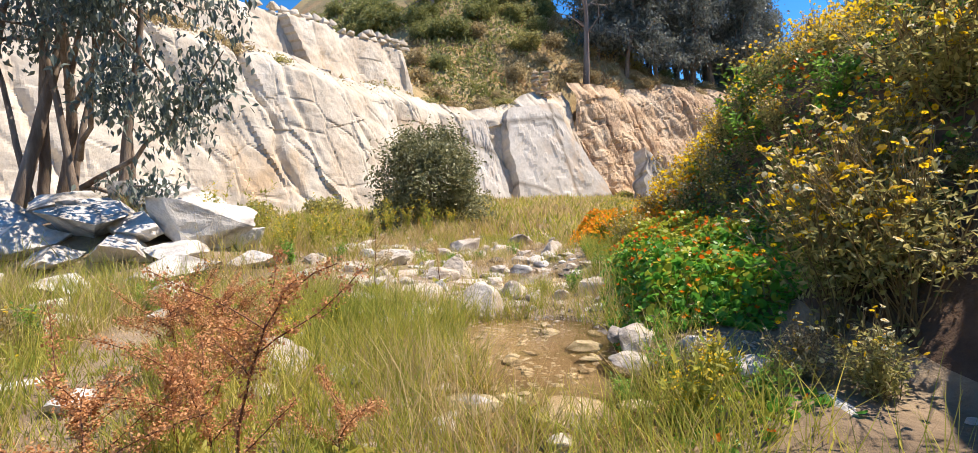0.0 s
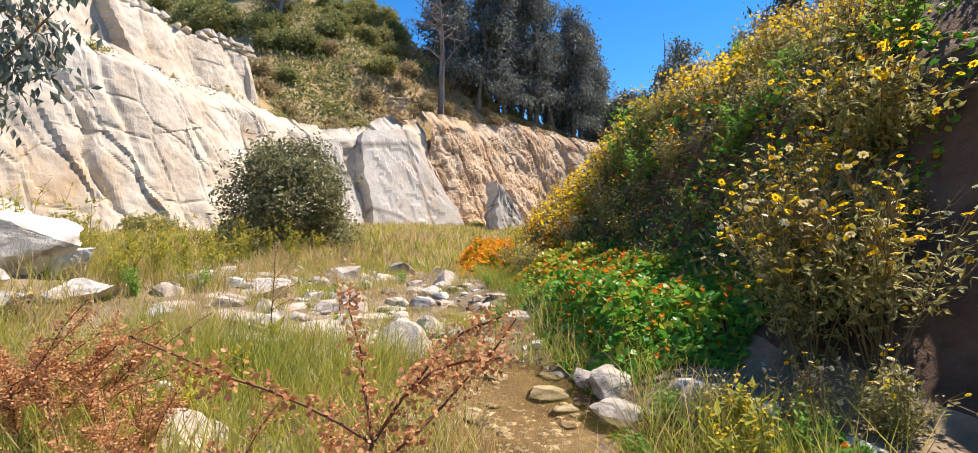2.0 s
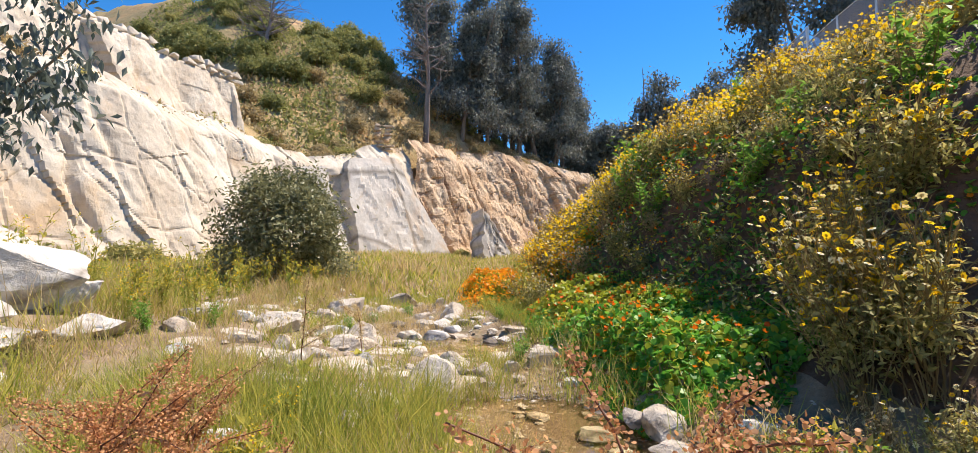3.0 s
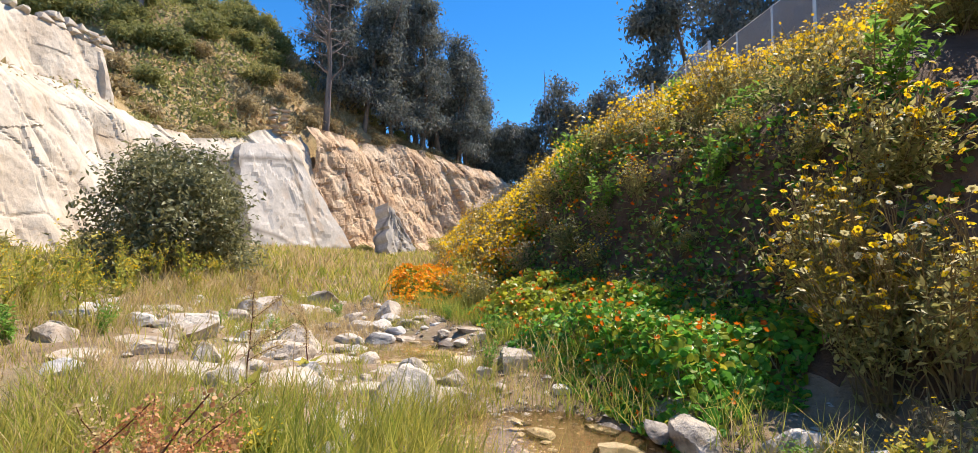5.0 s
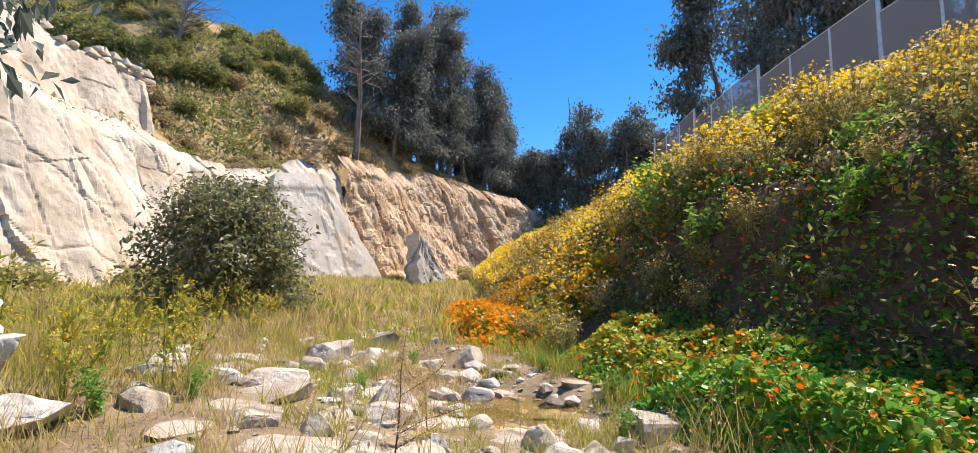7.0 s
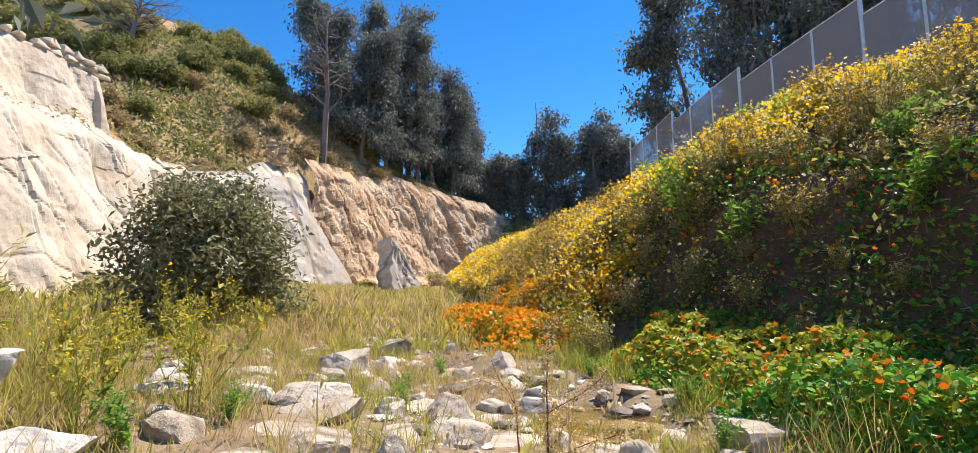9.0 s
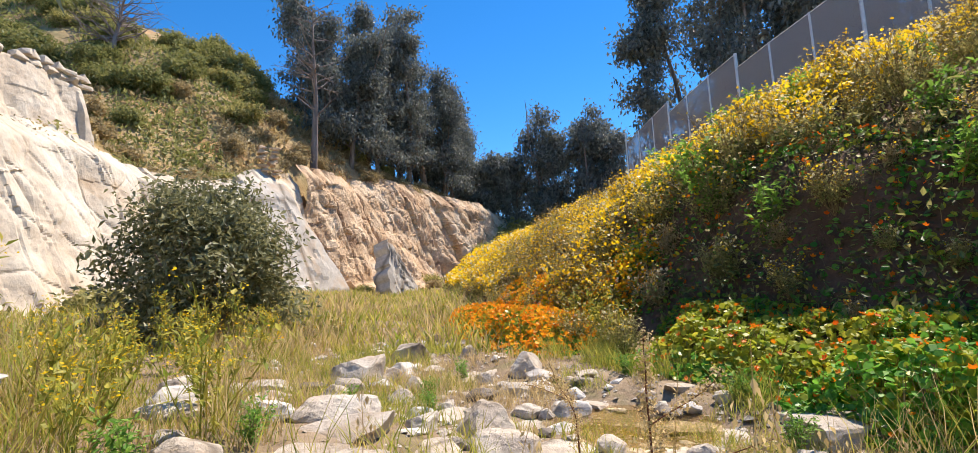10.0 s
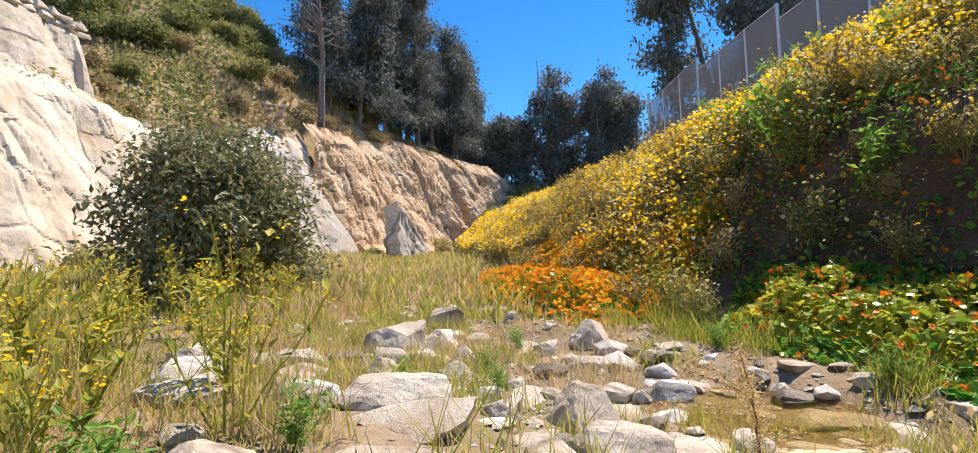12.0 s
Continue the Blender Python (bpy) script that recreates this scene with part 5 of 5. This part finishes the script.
# ---- nasturtiums along the foot of the bank ----
def nasturtiums(y0, y1, d0, d1, leaves, flowers, height, seed, leaf, label, mix=0.3, bloom=0.07, bloommat=None):
    r = np.random.default_rng(seed)
    y, d = r.uniform(y0, y1, leaves), r.uniform(d0, d1, leaves)
    y = y + 0.35 * fbm(d * 2, y * 0.8, 0, 2, seed)
    x = np.interp(y, TOE_Y, TOE_X) + d
    rim = np.minimum(np.minimum(y - y0, y1 - y), np.minimum((d - d0) * 1.2, (d1 - d)))
    dome = smooth(-0.1, 0.9, rim) * (0.75 + 0.95 * fbm(x * 1.1, y * 1.1, 0, 3, seed + 1))
    top = ground_z(x, y) + height * np.clip(dome, 0.03, 1.2)
    z = top - r.random(leaves) ** 2.2 * height * 0.9 * np.clip(dome, 0.03, 1)
    z = np.maximum(z, ground_z(x, y) + 0.03)
    rots = turns(r.uniform(0, 6.283, leaves), r.normal(0, 0.6, leaves), r.normal(0, 0.6, leaves))
    rots = turns(np.zeros(leaves), r.normal(0.1, 0.25, leaves), r.normal(-0.3, 0.2, leaves)) @ rots
    size = leaf * r.uniform(0.55, 1.25, leaves)
    patch = tagged(empty("nasturtium_patch", pose(float(np.interp((y0 + y1) / 2, TOE_Y, TOE_X)), (y0 + y1) / 2, 0)), label, "nasturtiums")
    base = np.array(patch.matrix_basis.translation)
    # the yellow-green leaves grow commoner towards the top of the mound
    yellow = r.random(leaves) < mix * (0.4 + 1.2 * smooth(0.2, 0.9, dome))
    for mask, mat, name in ((~yellow, M_NAST, "green_foliage"), (yellow, M_NASTY, "yellow_green_foliage")):
        part_data(name, mesh_data(name, *strew(ROUND_V, ROUND_F, (np.stack([x, y, z], -1) - base)[mask], rots[mask], size[mask]), mat), patch)
    pick = r.choice(leaves, flowers, replace=False)
    at = np.stack([x[pick], y[pick], top[pick] + r.uniform(-0.02, 0.06, flowers)], -1) - base
    part_data("orange_bloom", mesh_data("orange_bloom", *strew(CUP_V, CUP_F, at, turns(r.uniform(0, 6.283, flowers), r.normal(0.5, 0.5, flowers), r.normal(-0.4, 0.5, flowers)), bloom * r.uniform(0.7, 1.2, flowers)), bloommat or M_ORANGE), patch, "orange trumpet flowers")["kind"] = "stuff"
    k = leaves // 4
    sets = strew([(-0.02, 0, 0), (0.02, 0, 0), (0.02, 0.1, -1), (-0.02, 0.1, -1)], [(0, 1, 2, 3)], (np.stack([x, y, z], -1) - base)[:k], turns(r.uniform(0, 6.283, k), r.normal(0, 0.3, k), r.normal(0, 0.3, k)), np.full(k, 0.22))
    part_data("stalk_tangle", mesh_data("stalk_tangle", *sets, M_STEM), patch)["kind"] = "stuff"


nasturtiums(5.5, 8.9, -1.5, 0.9, 7400, 170, 0.8, 31, 0.085, "lush mound of round nasturtium leaves with orange flowers")
nasturtiums(7.4, 11.9, -1.15, 1.0, 6000, 240, 0.6, 32, 0.09, "nasturtium bed with green and yellow leaves and orange flowers", 0.85, 0.08)
nasturtiums(12.8, 20.5, -1.9, 2.0, 9500, 5000, 0.6, 33, 0.09, "carpet of nasturtiums covered in orange flowers", 0.9, 0.1, M_AMBER)
nasturtiums(3.4, 5.0, -1.9, -0.8, 220, 9, 0.22, 35, 0.07, "small nasturtium in the grass with a few orange flowers")
nasturtiums(13.5, 19.0, -1.3, 1.0, 600, 420, 0.5, 36, 0.08, "nasturtiums with deep orange flowers among the carpet", 0.5)
nasturtiums(8.5, 14.5, 0.7, 3.4, 1500, 300, 0.5, 37, 0.085, "thin nasturtiums with red-orange flowers in the bank's shade", 0.25, 0.085)
nasturtiums(4.9, 9.0, 0.9, 2.8, 1500, 130, 0.45, 34, 0.085, "thin nasturtiums climbing into the shaded bank")


# ---- grass, trodden low along the trail ----
TRAIL_Y, TRAIL_X = (-2, 0, 1.4, 2.2, 3.9, 5.4, 7.4, 8.5), (0.3, 0.0, -1.3, -2.0, -2.8, -3.5, -3.5, -3.4)
def grass(n, xr, yr, height, width, mat, seed, label, name, patchy=-0.1, test=None, lean=0.35, bias=1.4, feather=0.8):
    r = np.random.default_rng(seed)
    x, y = r.uniform(*xr, n), yr[0] + (yr[1] - yr[0]) * r.random(n) ** bias
    edge = np.minimum(np.minimum(x - xr[0], xr[1] - x), np.minimum(y - yr[0], yr[1] - y))
    keep = (fbm(x * 0.8, y * 0.8, 0, 3, seed) > patchy) & (slope_depth(x, y) < 0.3) & (cliff_frame(x, y)[0] < 0.3) & (r.random(n) < 0.12 + smooth(0, feather, edge))
    if test is not None:
        keep &= test(x, y)
    for a, b, rad in placed:
        if yr[0] - 1 < b < yr[1] + 1:
            keep &= (x - a) ** 2 + (y - b) ** 2 > (rad * 0.8) ** 2
    x, y = x[keep], y[keep]
    n = len(x)
    h = height * r.uniform(0.45, 1.25, n) * (0.75 + 0.6 * (fbm(x * 0.5, y * 0.5, 0, 3, seed + 3) + 0.3)) * (1 - 0.7 * smooth(0.6, 0.2, np.abs(x - np.interp(y, TRAIL_Y, TRAIL_X))))
    w = width * r.uniform(0.6, 1.4, n) * (1 + smooth(8, 30, y) * 2.5)
    v, f = strew(BLADE_V, BLADE_F, np.stack([x, y, ground_z(x, y) - 0.02], -1), turns(r.uniform(0, 6.283, n), r.normal(0, lean * 0.5, n), r.normal(0, lean, n)), np.stack([w, h, h], -1))
    tagged(new(name, mesh_data(name, v, f, mat)), label, "grass", kind="stuff")


def off_channel(width):
    return lambda x, y: (np.interp(y, CREEK_Y, CREEK_X) - x > width) | (y > 18) | (y < 4.2)


grass(110000, (-10.0, 2.6), (-3.5, 8.2), 0.5, 0.008, M_GRASS, 41, "tall green and golden grass on the creek bank", "bank_grass", -0.25, lambda x, y: (np.hypot((x - 0.55) / 0.75, (y - 5.7) / 1.5) > 1) & ((x < 1.9) | (y < 1)), 0.35, 0.9, 2.0)
grass(46000, (-10.0, 2.4), (-3.5, 8.4), 0.58, 0.006, M_DRYGRASS, 42, "dry straw grass with thin bent blades", "straw_grass", 0.0, lambda x, y: (np.hypot((x - 0.55) / 0.75, (y - 5.7) / 1.5) > 1) & ((x < 1.6) | (y < 1)), 0.35, 0.9, 2.0)
grass(26000, (-9, 0.5), (7.0, 26), 0.45, 0.01, M_GRASS, 43, "green and golden meadow grass beside the creek", "meadow_grass", -0.15, lambda x, y: (np.interp(y, CREEK_Y, CREEK_X) - x > 2.3) | (y > 16))
grass(36000, (-9, 0.5), (7.0, 26), 0.45, 0.008, M_DRYGRASS, 44, "dry golden meadow grass beside the creek", "dry_meadow_grass", -0.05, lambda x, y: (np.interp(y, CREEK_Y, CREEK_X) - x > 2.0) | (y > 16))
grass(24000, (-12, 18), (14, 55), 0.55, 0.02, M_GRASS, 45, "pale green grass covering the valley floor", "valley_grass", -0.3, lambda x, y: (y > 16.5) | (x > 1.6))
grass(28000, (-12, 18), (14, 55), 0.55, 0.018, M_DRYGRASS, 46, "straw-coloured grass covering the valley floor", "dry_valley_grass", -0.15, lambda x, y: (y > 16.5) | (x > 1.8))
grass(30000, (-3.2, 2.4), (7.0, 17), 0.3, 0.008, M_GRASS, 47, "short green grass tufts between creek stones", "creek_grass", 0.06)
grass(24000, (-3.2, 2.4), (7.0, 17), 0.28, 0.007, M_DRYGRASS, 48, "short dry grass tufts between creek stones", "dry_creek_grass", 0.02)

grass(22000, (0.9, 4.2), (8.0, 18), 0.36, 0.009, M_GRASS, 51, "fresh green grass along the foot of the bank", "bank_foot_grass", -0.12, lambda x, y: slope_depth(x, y) > -1.5)


# ---- dock, mustard and other single plants near the way ----
def dock(x, y, height, bend, heading, seed, branches=7, seedmat=None):
    rng = np.random.default_rng(seed)
    z = float(ground_z(x, y)) - 0.03
    thing = tagged(empty("dock_plant", pose(x, y, z)), "dry rust-red dock plant with seed-laden stalks", "plant", "dock plants")
    out = np.array([math.cos(heading), math.sin(heading), 0])
    t = np.linspace(0, 1, 14)
    main = np.stack([t * 0, t * 0, t], -1) * height + out * (bend * t ** 3)[:, None] - np.array([0, 0, 1.0]) * (bend * 0.55 * t ** 5)[:, None] + rng.normal(0, 0.006, (14, 3))
    part_data("stalk", mesh_data("stalk", *tube(main, 0.008 * np.linspace(1.1, 0.35, 14), 5), M_RUSTSTEM, True), thing)
    seeds, side = [], []
    for q in np.linspace(0.4, 1, 110):
        seeds.append(main[min(int(q * 13), 12)] + (main[min(int(q * 13), 12) + 1] - main[min(int(q * 13), 12)]) * rng.random() + rng.normal(0, 0.016, 3))
    for _ in range(branches):
        i = int(rng.integers(4, 11))
        a = rng.uniform(0, 6.283)
        line = wander(rng, main[i], (math.cos(a), math.sin(a), 0.8), rng.uniform(0.3, 0.6), 7, 0.12)
        side.append(tube(line, 0.004 * np.linspace(1, 0.5, 7), 4))
        for q in range(40):
            g = rng.uniform(0.7, 5.99)
            seeds.append(line[int(g)] + (line[int(g) + 1] - line[int(g)]) * (g % 1) + rng.normal(0, 0.01, 3))
    for line in side:
        part_data("side_stalk", mesh_data("side_stalk", *line, M_RUSTSTEM, True), thing)
    seeds = np.repeat(np.array(seeds), 8, 0) + rng.normal(0, 0.016, (len(seeds) * 8, 3))
    n = len(seeds)
    part_data("seed_head", mesh_data("seed_head", *strew(ROUND_V, ROUND_F, seeds, any_turns(n, rng), rng.uniform(0.007, 0.0145, n)), seedmat or M_RUST), thing)["kind"] = "stuff"
    n = 8
    part_data("foliage", mesh_data("foliage", *strew(LEAF_V, LEAF_F, rng.normal(0, 0.02, (n, 3)) + (0, 0, 0.06), turns(rng.uniform(0, 6.283, n), rng.uniform(0.3, 0.9, n), rng.normal(0, 0.2, n)), rng.uniform(0.18, 0.3, n)), M_GRASS), thing)


for i, (x, y, h, b, a, br) in enumerate([(-1.1, 2.45, 1.5, 0.45, 0.15, 8), (-1.75, 3.1, 0.7, 0.1, 2.0, 6), (-1.45, 2.9, 0.75, 0.15, 3.0, 7), (-2.0, 3.55, 0.55, 0.1, 1.0, 6), (-1.95, 2.75, 0.6, 0.1, 3.6, 7), (-0.95, 3.3, 0.5, 0.3, 0.4, 4), (-2.15, 4.4, 0.5, 0.1, 2.4, 5), (-1.6, 2.35, 0.65, 0.2, 4.0, 6), (-2.4, 4.2, 0.78, 0.15, 2.6, 9), (-2.25, 4.6, 0.72, 0.15, 1.6, 9), (-2.5, 4.75, 0.66, 0.12, 3.0, 8), (-1.9, 4.0, 0.6, 0.2, 0.6, 7)]):
    dock(x, y, h, b, a, 500 + i, br)


dock(-1.65, 7.6, 1.15, 0.08, 0.5, 520, 4, M_DRYGRASS)
dock(-0.9, 8.9, 0.8, 0.08, 2.5, 521, 3, M_DRYGRASS)
dock(-2.3, 5.4, 0.55, 0.1, 1.5, 522, 6, M_DRYGRASS)


def mustard(x, y, height, seed):
    rng = np.random.default_rng(seed)
    thing = tagged(empty("mustard_plant", pose(x, y, float(ground_z(x, y)) - 0.03)), "thin green mustard plant with small yellow flowers", "plant", "mustard plants")
    sets, tips, spots = [], [], []
    for _ in range(7):
        line = wander(rng, rng.normal(0, 0.04, 3) * (1, 1, 0), (rng.normal(0, 0.22), rng.normal(0, 0.22), 1), height * rng.uniform(0.6, 1.1), 8, 0.07)
        sets.append(tube(line, 0.007 * np.linspace(1, 0.4, 8), 4))
        for _ in range(4):
            fork = wander(rng, line[int(rng.integers(3, 7))], (rng.normal(0, 0.5), rng.normal(0, 0.5), 1), height * 0.25, 5, 0.1)
            sets.append(tube(fork, 0.004 * np.linspace(1, 0.4, 5), 3))
            tips += [fork[-1] + rng.normal(0, 0.03, 3) for _ in range(5)]
            spots += [fork[int(rng.integers(0, 5))] for _ in range(3)]
        spots += [line[int(rng.integers(1, 7))] for _ in range(7)]
    spots, tips = np.array(spots) + rng.normal(0, 0.02, (len(spots), 3)), np.array(tips)
    n, k = len(spots), len(tips)
    tagged(part_data("stem_tangle", mesh_data("stem_tangle", *joined(sets), M_GRASS), thing), kind="stuff")
    part_data("foliage", mesh_data("foliage", *strew(LEAF_V, LEAF_F, spots, turns(rng.uniform(0, 6.283, n), rng.normal(0.6, 0.5, n), rng.normal(0, 0.4, n)), rng.uniform(0.05, 0.12, n)), M_GRASS), thing)
    part_data("bloom", mesh_data("bloom", *strew(HEX_V, HEX_F, tips, any_turns(k, rng, 0.5), rng.uniform(0.013, 0.026, k)), M_YELLOW), thing, "small yellow flowers")["kind"] = "stuff"


for i, (x, y, h) in enumerate([(-3.15, 10.6, 1.15), (-3.0, 11.6, 0.9), (-2.6, 16.2, 1.3), (-3.2, 16.6, 1.2), (-2.0, 16.8, 1.2), (-2.9, 15.4, 1.0), (-3.9, 10.0, 0.8), (-3.7, 13.0, 1.0), (-4.4, 14.0, 1.1), (-3.0, 13.9, 0.9), (-2.0, 5.2, 0.4), (-1.8, 6.0, 0.4), (1.6, 4.3, 0.5), (1.3, 3.9, 0.5), (3.4, 12.9, 1.2), (3.0, 12.2, 1.1), (3.6, 13.8, 1.0), (4.2, 20.5, 1.0), (-4.8, 12.0, 0.9), (-1.4, 17.6, 0.9), (-4.1, 10.9, 0.9), (-3.8, 11.4, 0.8), (-4.6, 10.9, 1.2), (-5.2, 10.2, 1.1), (-1.9, 15.6, 0.8), (-3.6, 15.0, 0.9)]):
    mustard(x, y, h, 600 + i)

grass(2600, (-5.2, -2.7), (8.8, 13), 0.8, 0.008, M_GRASS, 49, "tall wispy green grass beside the stones", "tall_grass", -0.1, None, 0.22)
grass(2600, (-5.2, -2.6), (8.6, 13), 0.75, 0.006, M_DRYGRASS, 50, "tall dry grass beside the stones", "tall_dry_grass", -0.05, None, 0.25)


def wild_oat(x, y, height, seed):
    rng = np.random.default_rng(seed)
    thing = tagged(empty("wild_oat", pose(x, y, float(ground_z(x, y)) - 0.03)), "thin dry wild oat stalk with hanging seeds", "grass stalk", "wild oats")
    line = wander(rng, (0, 0, 0), (rng.normal(0, 0.12), rng.normal(0, 0.12), 1), height, 9, 0.05)
    part_data("stalk", mesh_data("stalk", *tube(line, 0.0035 * np.linspace(1, 0.4, 9), 4), M_DRYGRASS), thing)
    n = 16
    g = rng.uniform(5, 7.99, n)
    at = line[g.astype(int)] + rng.normal(0, 0.035, (n, 3))
    part_data("seed_head", mesh_data("seed_head", *strew(LEAF_V, LEAF_F, at, turns(rng.uniform(0, 6.283, n), rng.normal(-1.2, 0.3, n), rng.normal(0, 0.5, n)), rng.uniform(0.03, 0.05, n)), M_DRYGRASS), thing)["kind"] = "stuff"


for i, (x, y, h) in enumerate([(-2.25, 6.75, 1.15), (-2.1, 6.95, 1.0), (-1.7, 7.0, 1.1), (-1.5, 7.6, 1.0), (-1.2, 8.1, 0.9), (-2.3, 7.9, 0.75), (-0.9, 7.2, 0.9), (-1.9, 8.3, 0.7), (-2.6, 8.6, 0.8), (0.6, 7.6, 0.8), (0.9, 7.1, 0.9)]):
    wild_oat(x, y, h, 700 + i)

for x, y, size in [(-0.85, 11.3, 0.35), (0.5, 12.9, 0.4), (-1.6, 11.9, 0.3), (1.9, 11.0, 0.35), (-0.3, 12.4, 0.3), (-3.6, 9.7, 0.5), (-2.9, 10.2, 0.4), (1.2, 8.5, 0.45), (1.75, 9.3, 0.4), (1.0, 4.4, 0.35), (1.4, 4.7, 0.4), (1.8, 3.9, 0.4), (-4.5, 5.4, 0.45), (-4.2, 6.6, 0.5), (-0.2, 2.9, 0.3)]:
    copy_thing(BANK_KINDS[4], pose(x, y, float(ground_z(x, y)) - 0.02, 0, 0, x * 777) @ Matrix.Scale(size, 4))
for x, y, size in [(-4.0, 4.3, 0.5), (-4.6, 5.2, 0.6), (-4.6, 6.3, 0.45), (-5.3, 4.2, 0.5), (-4.3, 8.3, 0.5), (-5.0, 11.5, 0.6), (-4.4, 15.5, 0.7), (-5.4, 17.0, 0.8), (-0.6, 17.5, 0.6), (0.4, 18.6, 0.6), (-6.2, 14.0, 0.8), (3.2, 13.4, 0.9), (3.4, 12.6, 1.0), (3.0, 12.0, 0.8), (1.7, 4.6, 0.4), (2.1, 4.2, 0.35), (-6.0, 19.0, 0.9), (-7.0, 16.5, 0.9)]:
    copy_thing(BANK_KINDS[2 if x > 0 else 3], pose(x, y, float(ground_z(x, y)) - 0.03, 0, 0, x * 555) @ Matrix.Scale(size, 4))
for x, y, size in [(12.5, 14.8, 1.9), (13.4, 15.6, 2.1), (14.2, 16.8, 2.0), (11.2, 13.4, 1.6), (15.0, 18.0, 1.9), (5.4, 11.6, 1.3), (6.0, 12.3, 1.4), (5.0, 10.6, 1.2), (7.0, 13.5, 1.3), (6.3, 8.6, 1.1), (5.0, 8.0, 1.0), (9.0, 15.4, 1.3)]:
    copy_thing(BANK_KINDS[4], pose(x, y, float(ground_z(x, y)) - 0.08, 0, -10, x * 321) @ Matrix.Scale(size, 4))
